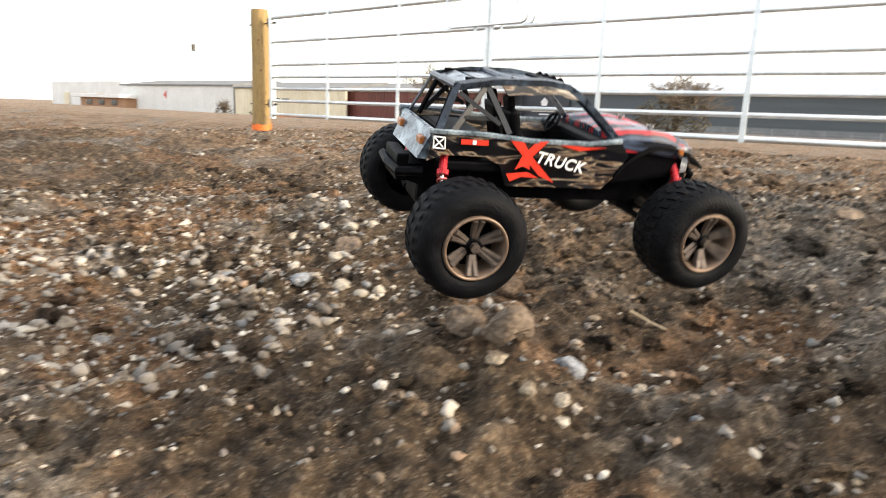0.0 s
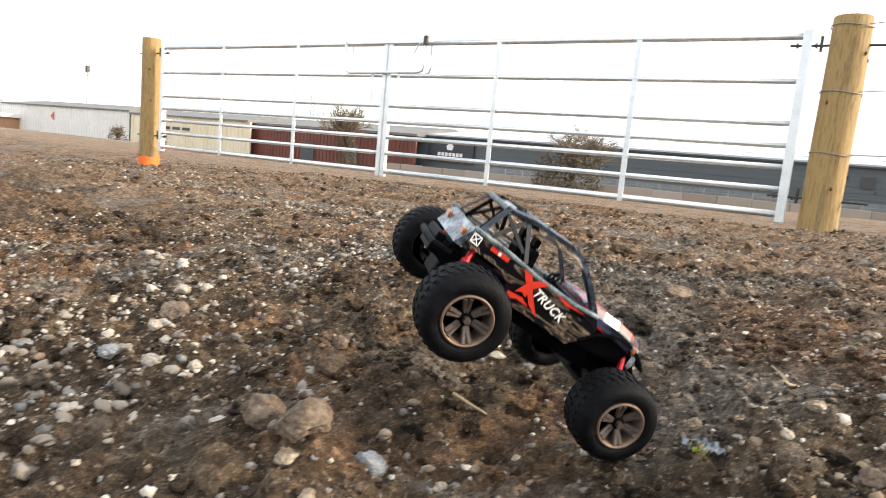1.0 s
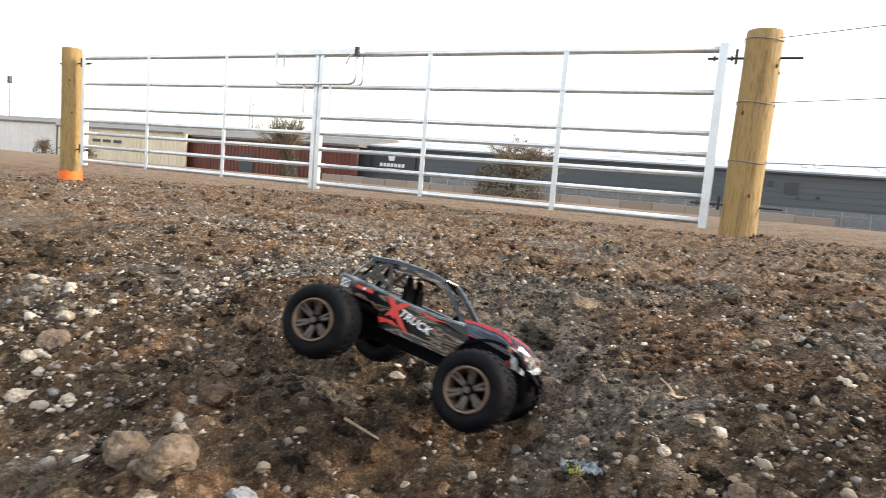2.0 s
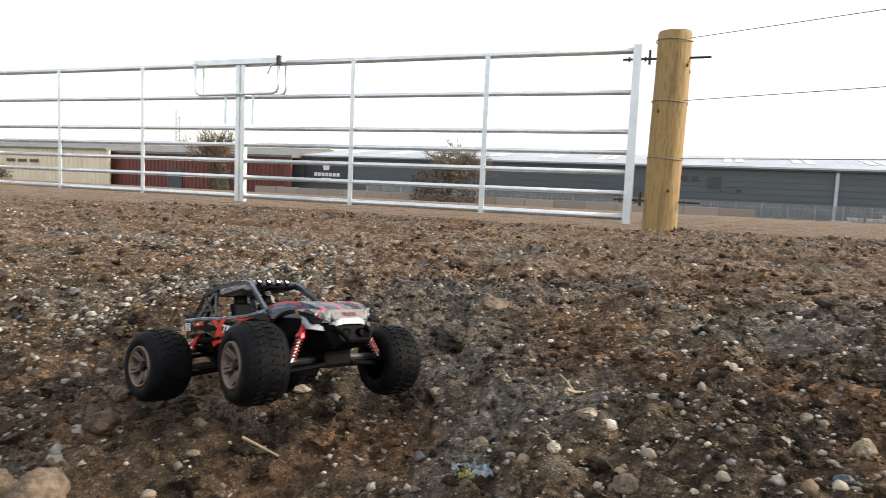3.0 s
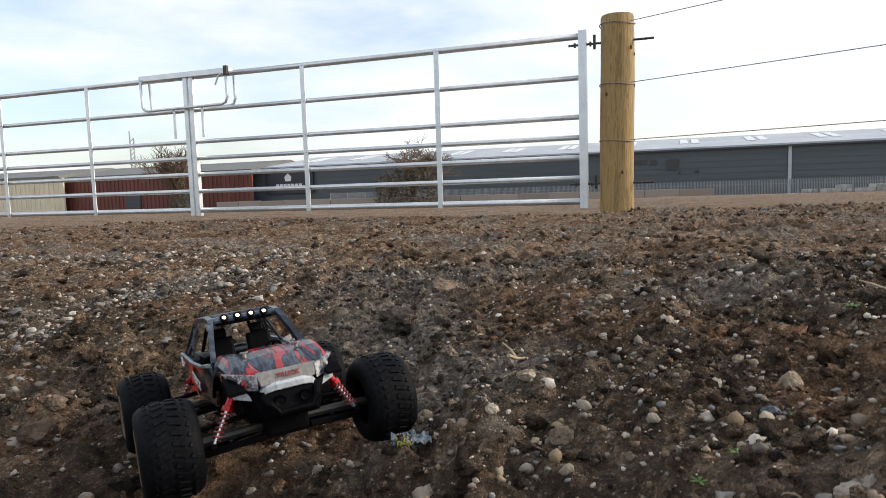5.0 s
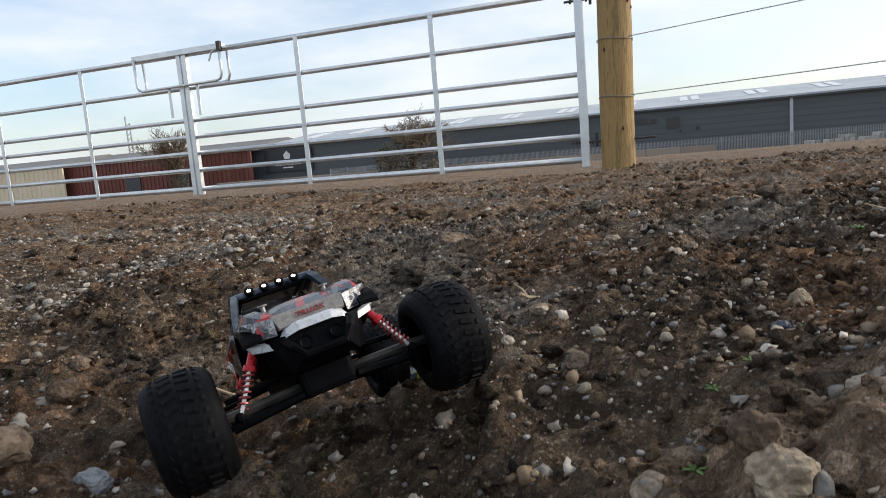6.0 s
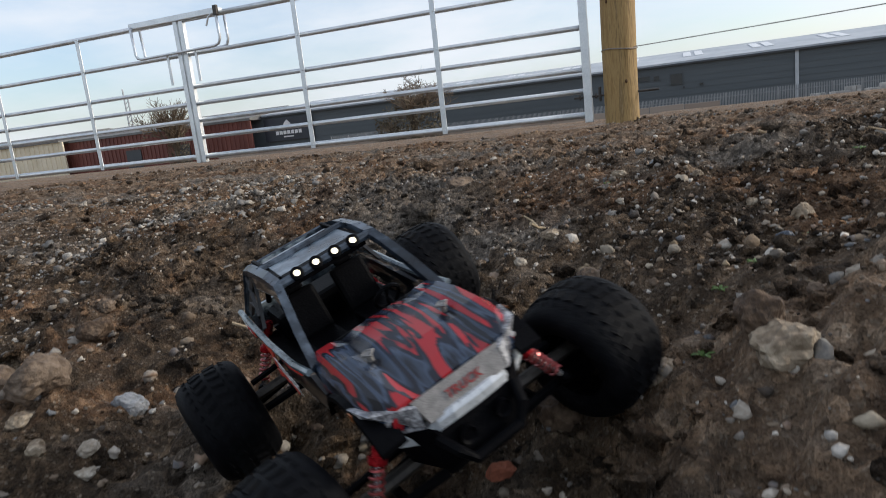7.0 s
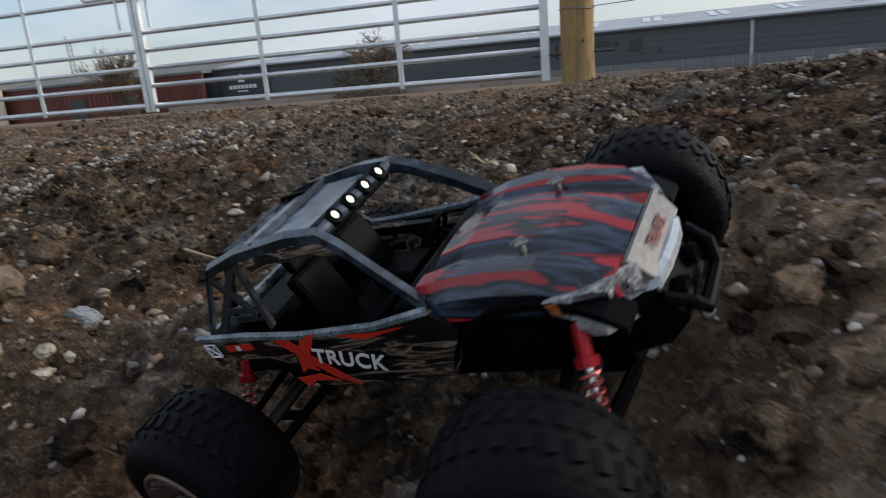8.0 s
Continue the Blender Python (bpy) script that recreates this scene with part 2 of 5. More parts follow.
STONE_WHITE = material("stone_white", [(0.18, 0.145, 0.1), (0.35, 0.3, 0.235), (0.5, 0.455, 0.38)], 0.8, scale=45, bump=0.002, bump_scale=140)
STONE_BROWN = material("stone_brown", [(0.025, 0.015, 0.009), (0.08, 0.05, 0.03), (0.16, 0.11, 0.07)], 0.92, scale=45, bump=0.004, bump_scale=120)
STONE_EARTH = material("stone_earth", [(0.05, 0.034, 0.022), (0.14, 0.1, 0.069), (0.25, 0.188, 0.135)], 0.92, scale=30, bump=0.004, bump_scale=140)
BRICK = material("brick_red", [(0.22, 0.07, 0.035), (0.34, 0.11, 0.06)], 0.88, scale=60, bump=0.002, bump_scale=200)
STRAW = material("straw", [(0.3, 0.22, 0.13), (0.48, 0.38, 0.25)], 0.8, scale=80)
LEAF = material("sprout", [(0.05, 0.1, 0.02), (0.14, 0.22, 0.05)], 0.6, scale=90)
LITTER_BLUE = material("litter_blue", [(0.03, 0.05, 0.07), (0.1, 0.13, 0.16), (0.34, 0.36, 0.36)], 0.5, scale=60)
LITTER_YELLOW = material("litter_yellow", [(0.25, 0.28, 0.04), (0.4, 0.42, 0.08)], 0.5, scale=60)
ZINC = material("galvanised_steel", [(0.6, 0.63, 0.655), (0.68, 0.71, 0.73), (0.76, 0.785, 0.8)], 0.4, metal=0.85, scale=10, fine=8, bump=0.0002, bump_scale=60)
RUST_STEEL = material("dark_steel", [(0.04, 0.038, 0.036), (0.1, 0.09, 0.08)], 0.5, metal=0.7, scale=60)
WIRE = material("fence_wire", [(0.2, 0.19, 0.18), (0.34, 0.32, 0.3)], 0.5, metal=0.6, scale=60)
TIMBER = material("treated_timber", [(0.12, 0.075, 0.025), (0.27, 0.17, 0.06), (0.36, 0.24, 0.095), (0.2, 0.13, 0.05), (0.33, 0.235, 0.12)], 0.75, scale=9, fine=5, bump=0.004, bump_scale=30, stretch=(3.5, 3.5, 0.35), spread=(0.3, 0.7))
KNOT = material("knot", [(0.06, 0.03, 0.012), (0.12, 0.06, 0.02)], 0.8, scale=90)
END_GRAIN = material("end_grain", [(0.3, 0.2, 0.09), (0.44, 0.32, 0.16)], 0.85, scale=40, bump=0.002)
ORANGE = material("marker_paint", [(0.75, 0.13, 0.02), (0.9, 0.2, 0.03)], 0.6, scale=40)
CONCRETE = material("concrete", [(0.25, 0.205, 0.17), (0.29, 0.245, 0.205), (0.33, 0.285, 0.245)], 0.9, scale=8, bump=0.003, bump_scale=60, per="object")
CLAD_GREY = material("grey_cladding", [(0.062, 0.075, 0.085), (0.075, 0.09, 0.1), (0.09, 0.104, 0.114)], 0.55, scale=0.15, fine=5, stretch=(0.2, 1, 3))
CLAD_DARK = material("dark_cladding", [(0.04, 0.046, 0.052), (0.055, 0.062, 0.07)], 0.55, scale=0.2)
CLAD_RED = material("red_cladding", [(0.11, 0.035, 0.028), (0.15, 0.048, 0.036), (0.18, 0.065, 0.05)], 0.65, scale=0.25, fine=6, stretch=(1, 1, 0.3))
CLAD_CREAM = material("cream_cladding", [(0.62, 0.54, 0.38), (0.7, 0.62, 0.46), (0.76, 0.68, 0.53)], 0.65, scale=0.2, fine=6, stretch=(1, 1, 0.3))
CLAD_WHITE = material("white_cladding", [(0.66, 0.65, 0.62), (0.78, 0.77, 0.75)], 0.65, scale=0.2)
ROOF_PALE = material("pale_roof_sheet", [(0.34, 0.37, 0.4), (0.42, 0.45, 0.48), (0.5, 0.52, 0.54)], 0.6, scale=0.2, fine=5)
ROOF_DARK = material("weathered_roof", [(0.13, 0.13, 0.13), (0.2, 0.2, 0.19)], 0.8, scale=0.3)
ROOFLIGHT = material("rooflight", [(0.68, 0.7, 0.71), (0.75, 0.76, 0.77)], 0.4, scale=1)
GLASS_DARK = material("dark_pane", [(0.015, 0.018, 0.02), (0.025, 0.028, 0.03)], 0.12, scale=1)
BRICK_FAR = material("orange_brickwork", [(0.34, 0.19, 0.11), (0.42, 0.25, 0.15)], 0.9, scale=2)
BARK = material("bark", [(0.06, 0.045, 0.032), (0.12, 0.09, 0.065)], 0.95, scale=4)
TWIGS = material("winter_twigs", [(0.1, 0.072, 0.048), (0.16, 0.118, 0.08), (0.21, 0.16, 0.105)], 0.95, scale=1.5, per="island")
BUSH = material("winter_bush", [(0.075, 0.062, 0.042), (0.115, 0.095, 0.062), (0.15, 0.125, 0.082)], 0.95, scale=1.5, per="island")
SIGN = material("navy_sign", [(0.018, 0.022, 0.032), (0.028, 0.032, 0.044)], 0.4, scale=1)
SIGN_WHITE = material("sign_white", [(0.68, 0.68, 0.68), (0.76, 0.76, 0.76)], 0.5, scale=1)
FENCE_STEEL = material("palisade_steel", [(0.2, 0.215, 0.225), (0.3, 0.315, 0.325)], 0.55, metal=0.5, scale=1)
BLOCKS = material("stacked_blocks", [(0.3, 0.3, 0.29), (0.45, 0.44, 0.42)], 0.9, scale=1.2, per="object")
RUBBER = material("tyre_rubber", [(0.0013, 0.0014, 0.002), (0.004, 0.0044, 0.0058), (0.013, 0.013, 0.013)], 0.62, spec=0.1, scale=45, bump=0.0007, bump_scale=500, spread=(0.38, 0.72))
BRONZE = material("bronze_rim", [(0.13, 0.088, 0.062), (0.22, 0.152, 0.11)], 0.48, metal=0.5, scale=60)
CHROME = material("rim_chrome", [(0.07, 0.055, 0.047), (0.13, 0.105, 0.09)], 0.5, metal=0.5, scale=60)
BLACK = material("black_plastic", [(0.001, 0.001, 0.0016), (0.0028, 0.003, 0.004)], 0.5, spec=0.05, scale=90, bump=0.0003, bump_scale=600)
BODY_BLUE = material("slate_lacquer", [(0.006, 0.008, 0.012), (0.016, 0.024, 0.036), (0.075, 0.1, 0.135)], 0.3, scale=35, fine=4)
STRIPES = stripe_material()
CAMO = camo_material()
SILVER = material("silver_print", [(0.42, 0.45, 0.48), (0.6, 0.63, 0.66)], 0.3, metal=0.2, scale=60)
PALE_BLUE = material("pale_tail_print", [(0.02, 0.026, 0.036), (0.12, 0.155, 0.185), (0.32, 0.38, 0.42), (0.42, 0.48, 0.52)], 0.3, scale=32, spread=(0.38, 0.66))
TAN_PLATE = material("grille_print", [(0.13, 0.122, 0.113), (0.27, 0.255, 0.24)], 0.3, scale=200)
RED = material("red_decal", [(0.5, 0.025, 0.015), (0.62, 0.04, 0.02)], 0.35, scale=60)
RED_INK = material("dark_red_print", [(0.16, 0.012, 0.01), (0.26, 0.02, 0.016)], 0.4, scale=60)
RED_METAL = material("red_anodised", [(0.3, 0.008, 0.012), (0.42, 0.012, 0.02)], 0.28, metal=0.5, scale=60)
SPRING = material("spring_steel", [(0.6, 0.55, 0.55), (0.75, 0.72, 0.72)], 0.25, metal=0.8, scale=60)
COIL = material("coil_red", [(0.36, 0.02, 0.02), (0.5, 0.16, 0.15)], 0.3, metal=0.5, scale=300)
WHITE_INK = material("white_decal", [(0.72, 0.72, 0.72), (0.8, 0.8, 0.8)], 0.4, scale=60)
LAMP_ON = material("lit_led", [(0.95, 0.86, 0.62), (1.0, 0.9, 0.66)], 0.3, scale=60, emit=1.8)
LENS = material("headlight_print", [(0.03, 0.03, 0.034), (0.2, 0.2, 0.21), (0.62, 0.62, 0.63)], 0.15, scale=110)
WAIST = material("waist_print", [(0.035, 0.045, 0.055), (0.13, 0.165, 0.19), (0.26, 0.31, 0.34)], 0.3, scale=70)
CAGE_GREY = material("cage_grey", [(0.009, 0.0095, 0.011), (0.024, 0.025, 0.028)], 0.45, scale=90)
ROOF_PRINT = material("roof_print", [(0.02, 0.027, 0.038), (0.07, 0.095, 0.125), (0.24, 0.29, 0.34), (0.06, 0.014, 0.016)], 0.3, scale=26, fine=3, spread=(0.36, 0.66))
AMBER = material("amber_print", [(0.3, 0.09, 0.02), (0.42, 0.15, 0.03)], 0.3, scale=60)


# ---- mesh helpers ----
def part(name, bm, mat, parent=None, label="", smooth=False):
    me = bpy.data.meshes.new(name)
    if smooth:
        for f in bm.faces:
            f.smooth = True
    bm.to_mesh(me)
    bm.free()
    me.materials.append(mat)
    ob = new(name, me)
    if parent:
        ob.parent = parent
    if label:
        ob["label"] = label
    return ob


def box(bm, lo, hi, bevel=0.0, m=None):
    r = bmesh.ops.create_cube(bm, size=1)
    vs = r["verts"]
    for v in vs:
        v.co = Vector([lo[i] + (v.co[i] + 0.5) * (hi[i] - lo[i]) for i in range(3)])
    if bevel:
        es = list({e for v in vs for e in v.link_edges})
        r = bmesh.ops.bevel(bm, geom=es, offset=bevel, segments=2, affect="EDGES", profile=0.6)
        vs = list({v for f in r["faces"] for v in f.verts} | {v for v in vs if v.is_valid})
    if m is not None:
        for v in vs:
            v.co = m @ v.co
    return bm


def tube(bm, path, r, seg=8, closed=False, caps=True, r_end=None):
    """A round bar along a polyline."""
    pts = [Vector(p) for p in path]
    rings = []
    n = len(pts)
    prev = None
    for i, p in enumerate(pts):
        if closed:
            d = (pts[(i + 1) % n] - pts[i - 1]).normalized()
        else:
            d = (pts[min(i + 1, n - 1)] - pts[max(i - 1, 0)]).normalized()
        ref = prev if prev is not None else (Vector((0, 0, 1)) if abs(d.z) < 0.9 else Vector((1, 0, 0)))
        a = (ref - d * ref.dot(d)).normalized()
        prev = a
        b = d.cross(a)
        rad = r if r_end is None else r + (r_end - r) * i / (n - 1)
        rings.append([bm.verts.new(p + (a * math.cos(t) + b * math.sin(t)) * rad) for t in [2 * math.pi * k / seg for k in range(seg)]])
    for i in range(n if closed else n - 1):
        q, s = rings[i], rings[(i + 1) % n]
        for k in range(seg):
            bm.faces.new((q[k], q[(k + 1) % seg], s[(k + 1) % seg], s[k]))
    if caps and not closed:
        bm.faces.new(rings[0][::-1])
        bm.faces.new(rings[-1])
    return bm


def revolve(bm, profile, seg, axis="y"):
    """Profile rows (along the axis, radius) turned round the axis."""
    rings = []
    for a, r in profile:
        ring = []
        for k in range(seg):
            t = 2 * math.pi * k / seg
            u, w = r * math.cos(t), r * math.sin(t)
            ring.append(bm.verts.new((u, a, w) if axis == "y" else (u, w, a) if axis == "z" else (a, u, w)))
        rings.append(ring)
    for q, s in zip(rings, rings[1:]):
        for k in range(seg):
            bm.faces.new((q[k], q[(k + 1) % seg], s[(k + 1) % seg], s[k]))
    return bm


def loft(bm, sections, close_ends=True):
    """Closed rings of equal length skinned one to the next."""
    rings = [[bm.verts.new(p) for p in s] for s in sections]
    n = len(rings[0])
    for q, s in zip(rings, rings[1:]):
        for k in range(n):
            bm.faces.new((q[k], q[(k + 1) % n], s[(k + 1) % n], s[k]))
    if close_ends:
        bm.faces.new(rings[0][::-1])
        bm.faces.new(rings[-1])
    bmesh.ops.recalc_face_normals(bm, faces=bm.faces)
    return bm


def plate(bm, outline, thick):
    """A flat outline of points, given a thickness along the vector thick."""
    t = Vector(thick)
    a = [bm.verts.new(Vector(p)) for p in outline]
    b = [bm.verts.new(Vector(p) + t) for p in outline]
    bm.faces.new(a)
    bm.faces.new(b[::-1])
    n = len(a)
    for k in range(n):
        bm.faces.new((a[k], b[k], b[(k + 1) % n], a[(k + 1) % n]))
    bmesh.ops.recalc_face_normals(bm, faces=bm.faces)
    return bm


def thing(name, label, category, m=None, group="", kind=""):
    ob = new(name)
    if m is not None:
        ob.matrix_basis = m
    return tagged(ob, label, category, group, kind)


def lettering(name, text, size, m, mat, parent, extrude=0.0002):
    cu = bpy.data.curves.new(name, "FONT")
    cu.body, cu.size, cu.extrude, cu.align_x, cu.align_y = text, size, extrude, "CENTER", "CENTER"
    cu.shear, cu.offset, cu.space_character = 0.22, size * 0.022, 1.08
    tmp = bpy.data.objects.new(name, cu)
    scene.collection.objects.link(tmp)
    me = bpy.data.meshes.new_from_object(tmp)
    bpy.data.objects.remove(tmp)
    me.materials.clear()
    me.materials.append(mat)
    ob = new(name, me)
    ob.parent = parent
    ob.matrix_basis = m
    return ob


# ---- ground ----
def lattice(ix, iy, seed):
    h = (ix * 374761393 + iy * 668265263 + seed * 974634777) & 0x7FFFFFFF
    h = ((h ^ (h >> 13)) * 1274126177) & 0x7FFFFFFF
    return ((h ^ (h >> 16)) & 0xFFFF) / 65535.0


def value_noise(x, y, seed):
    ix, iy = np.floor(x).astype(np.int64), np.floor(y).astype(np.int64)
    fx, fy = x - ix, y - iy
    fx, fy = fx * fx * fx * (fx * (fx * 6 - 15) + 10), fy * fy * fy * (fy * (fy * 6 - 15) + 10)
    a = lattice(ix, iy, seed) * (1 - fx) + lattice(ix + 1, iy, seed) * fx
    b = lattice(ix, iy + 1, seed) * (1 - fx) + lattice(ix + 1, iy + 1, seed) * fx
    return a * (1 - fy) + b * fy - 0.5


def smooth01(a):
    a = np.clip(a, 0, 1)
    return a * a * (3 - 2 * a)


# hollows and banks of the spoil heap: x, y, reach, height
MOUNDS = [(0.10, -4.0, 0.28, -0.045), (-0.40, -4.2, 0.3, -0.04), (0.38, -4.32, 0.22, -0.085), (0.75, -3.5, 0.4, 0.025), (0.70, -4.02, 0.13, 0.03),
          (-1.5, -3.8, 0.6, -0.075), (-0.1, -4.6, 0.4, -0.10), (1.0, -4.3, 0.35, 0.02), (1.2, -2.4, 0.7, 0.025), (1.15, -3.3, 0.35, 0.03), (-0.02, -4.0, 0.06, 0.022), (0.02, -4.11, 0.06, 0.02), (0.16, -4.07, 0.07, -0.012), (0.14, -3.80, 0.13, -0.05), (0.0, -3.67, 0.1, -0.03), (0.52, -4.11, 0.08, -0.025), (0.5, -4.27, 0.1, -0.012), (-0.15, -3.72, 0.16, 0.018), (0.655, -3.82, 0.08, -0.026), (0.67, -4.01, 0.05, -0.012),
          (0.2, -3.73, 0.07, -0.016), (0.26, -3.80, 0.07, -0.016), (0.14, -3.95, 0.06, -0.014), (0.3, -4.19, 0.045, -0.018), (0.2, -4.06, 0.045, 0.024), (0.175, -3.345, 0.05, 0.016), (0.605, -4.1, 0.07, 0.016)]


def ground_height(x, y):
    """Height of the ground at arrays of x and y."""
    x, y = np.asarray(x, float), np.asarray(y, float)
    z = np.full(x.shape, -0.045)
    for a, b, r, h in MOUNDS:
        z = z + h * np.exp(-((x - a) ** 2 + (y - b) ** 2) / (2 * r * r))
    z = z - 0.022 * smooth01((y + 0.75) / 0.6) * (1 - smooth01((x + 0.05) / 0.3))
    z = z - 0.13 * smooth01((-x - 3.2) / 2.6) * (1 - smooth01((y - 0.2) / 0.8))
    z = z - 2.0 * smooth01((y - 2.0) / 80.0) - 0.09 * smooth01((y - 0.25) / 1.2)
    rough = 1 - 0.75 * smooth01((y + 0.1) / 1.4)
    warp_x, warp_y = x + 0.05 * value_noise(x * 6, y * 6, 3), y + 0.05 * value_noise(x * 6, y * 6, 4)
    n = 0.034 * value_noise(x * 3.1, y * 3.1, 11)
    n = n + 0.042 * (0.22 - np.abs(value_noise(warp_x * 8.5, warp_y * 8.5, 12)))
    n = n + 0.03 * (0.22 - np.abs(value_noise(warp_x * 19, warp_y * 19, 13)))
    crumbly = 0.35 + 0.65 * smooth01(0.5 + 2.4 * value_noise(x * 2.3 + 7.1, y * 2.3, 19))
    n = n + 0.026 * crumbly * value_noise(warp_x * 41, warp_y * 41, 14)
    n = n + 0.015 * crumbly * value_noise(x * 88, y * 88, 15)
    return z + n * rough


def steps(a, b, d):
    return list(np.arange(a, b - d * 0.5, d))


def growing(a, b, d, k=1.22):
    out = []
    while abs(a) < abs(b):
        out.append(a)
        a += d
        d *= k
    return out + [b]


def build_ground():
    gx = growing(-7.0, -900, -0.06)[::-1] + steps(-6.97, -1.6, 0.03) + steps(-1.6, 1.6, 0.0085) + steps(1.6, 4.0, 0.03) + growing(4.0, 900, 0.06)
    gy = growing(-5.0, -200, -0.04)[::-1] + steps(-4.97, -4.62, 0.02) + steps(-4.62, -3.2, 0.0085) + steps(-3.2, -1.4, 0.016) + steps(-1.4, 1.0, 0.03) + growing(1.0, 1200, 0.05, 1.12)
    X, Y = np.meshgrid(np.array(gx), np.array(gy))
    Z = ground_height(X, Y)
    nx, ny = len(gx), len(gy)
    me = bpy.data.meshes.new("ground")
    me.vertices.add(nx * ny)
    me.vertices.foreach_set("co", np.stack([X.ravel(), Y.ravel(), Z.ravel()], 1).ravel())
    i = (np.arange(ny - 1)[:, None] * nx + np.arange(nx - 1)[None, :]).ravel()
    quads = np.stack([i, i + 1, i + nx + 1, i + nx], 1).astype(np.int32)
    me.loops.add(quads.size)
    me.loops.foreach_set("vertex_index", quads.ravel())
    me.polygons.add(len(quads))
    me.polygons.foreach_set("loop_start", np.arange(0, quads.size, 4, dtype=np.int32))
    me.polygons.foreach_set("use_smooth", np.ones(len(quads), dtype=bool))
    me.update(calc_edges=True)
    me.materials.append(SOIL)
    return tagged(new("ground", me), "rough brown spoil ground with clods, grit and hollows", "ground", kind="structure")


def rock_shape(sub, seed, angular=0.3, fine=1):
    """Points and faces of one rough unit stone."""
    bm = bmesh.new()
    rng = random.Random(seed)
    if fine:
        bmesh.ops.create_icosphere(bm, subdivisions=sub, radius=1)
    else:
        bmesh.ops.create_icosphere(bm, subdivisions=1, radius=1)
        for v in bm.verts:
            v.co *= rng.uniform(0.72, 1.15)
    off = Vector((rng.random() * 50, rng.random() * 50, rng.random() * 50))
    cuts = []
    for _ in range(7):
        d = Vector((rng.gauss(0, 1), rng.gauss(0, 1), rng.gauss(0, 1))).normalized()
        cuts.append((d, rng.uniform(0.6, 0.95)))
    for v in bm.verts:
        p = v.co.copy()
        for d, k in cuts:
            over = p.dot(d) - k
            if over > 0:
                p -= d * over * 0.9
        p *= 1 + angular * noise.noise(p * 1.7 + off) + 0.6 * angular * noise.noise(p * 4.3 + off)
        v.co = p
    vs = np.array([v.co[:] for v in bm.verts])
    fs = np.array([[v.index for v in f.verts] for f in bm.faces])
    bm.free()
    return vs, fs


def scatter(name, count, region, sizes, sub, mat, label, category, seed, sink=0.35, flat=(0.5, 0.95), bias=1.0, angular=0.35, fine=1, lean=(0.0, 0.0), often=0.42):
    """Many small stones in one mesh, resting in the ground."""
    rng = np.random.default_rng(seed)
    shapes = [rock_shape(sub if fine else 1, seed * 31 + k, angular, fine) for k in range(14)]
    x0, x1, y0, y1 = region
    y = y0 + (y1 - y0) * rng.random(count) ** bias
    x = x0 + (x1 - x0) * rng.random(count)
    chance = often + 1.7 * value_noise(x * 1.9, y * 1.9, seed) + 1.1 * value_noise(x * 6.3, y * 6.3, seed + 1) + lean[0] * smooth01((lean[1] - x) / 0.8)
    keep = rng.random(count) < np.clip(chance, 0.06 if often > 0 else 0.01, 1.0)
    x, y = x[keep], y[keep]
    n = len(x)
    s = sizes[0] * (sizes[1] / sizes[0]) ** (rng.random(n) ** 2.2)
    z = ground_height(x, y) + s * (1 - 2 * sink) * 0.55
    verts, faces, base = [], [], 0
    kind = rng.integers(0, len(shapes), n)
    ang = rng.random((n, 3)) * 6.283
    stretch = np.stack([np.ones(n), rng.uniform(0.65, 1.0, n), rng.uniform(flat[0], flat[1], n)], 1)
    for k, (vs, fs) in enumerate(shapes):
        idx = np.where(kind == k)[0]
        if not len(idx):
            continue
        tilt = (ang[idx, 0] / 6.283 - 0.5) * 0.9
        tilt2 = (ang[idx, 1] / 6.283 - 0.5) * 0.9
        p = vs[None] * (stretch[idx] * s[idx, None])[:, None, :]
        cx, sx = np.cos(tilt)[:, None], np.sin(tilt)[:, None]
        p = np.stack([p[..., 0], p[..., 1] * cx - p[..., 2] * sx, p[..., 1] * sx + p[..., 2] * cx], -1)
        cy, sy = np.cos(tilt2)[:, None], np.sin(tilt2)[:, None]
        p = np.stack([p[..., 0] * cy + p[..., 2] * sy, p[..., 1], -p[..., 0] * sy + p[..., 2] * cy], -1)
        cz, sz = np.cos(ang[idx, 2])[:, None], np.sin(ang[idx, 2])[:, None]
        p = np.stack([p[..., 0] * cz - p[..., 1] * sz, p[..., 0] * sz + p[..., 1] * cz, p[..., 2]], -1)
        p = p + np.stack([x[idx], y[idx], z[idx]], 1)[:, None, :]
        verts.append(p.reshape(-1, 3))
        faces.append((fs[None] + base + (np.arange(len(idx)) * len(vs))[:, None, None]).reshape(-1, 3))
        base += len(idx) * len(vs)
    V, Fc = np.concatenate(verts), np.concatenate(faces).astype(np.int32)
    me = bpy.data.meshes.new(name)
    me.vertices.add(len(V))
    me.vertices.foreach_set("co", V.ravel())
    me.loops.add(Fc.size)
    me.loops.foreach_set("vertex_index", Fc.ravel())
    me.polygons.add(len(Fc))
    me.polygons.foreach_set("loop_start", np.arange(0, Fc.size, 3, dtype=np.int32))
    me.update(calc_edges=True)
    me.materials.append(mat)
    return tagged(new(name, me), label, category, kind="stuff")


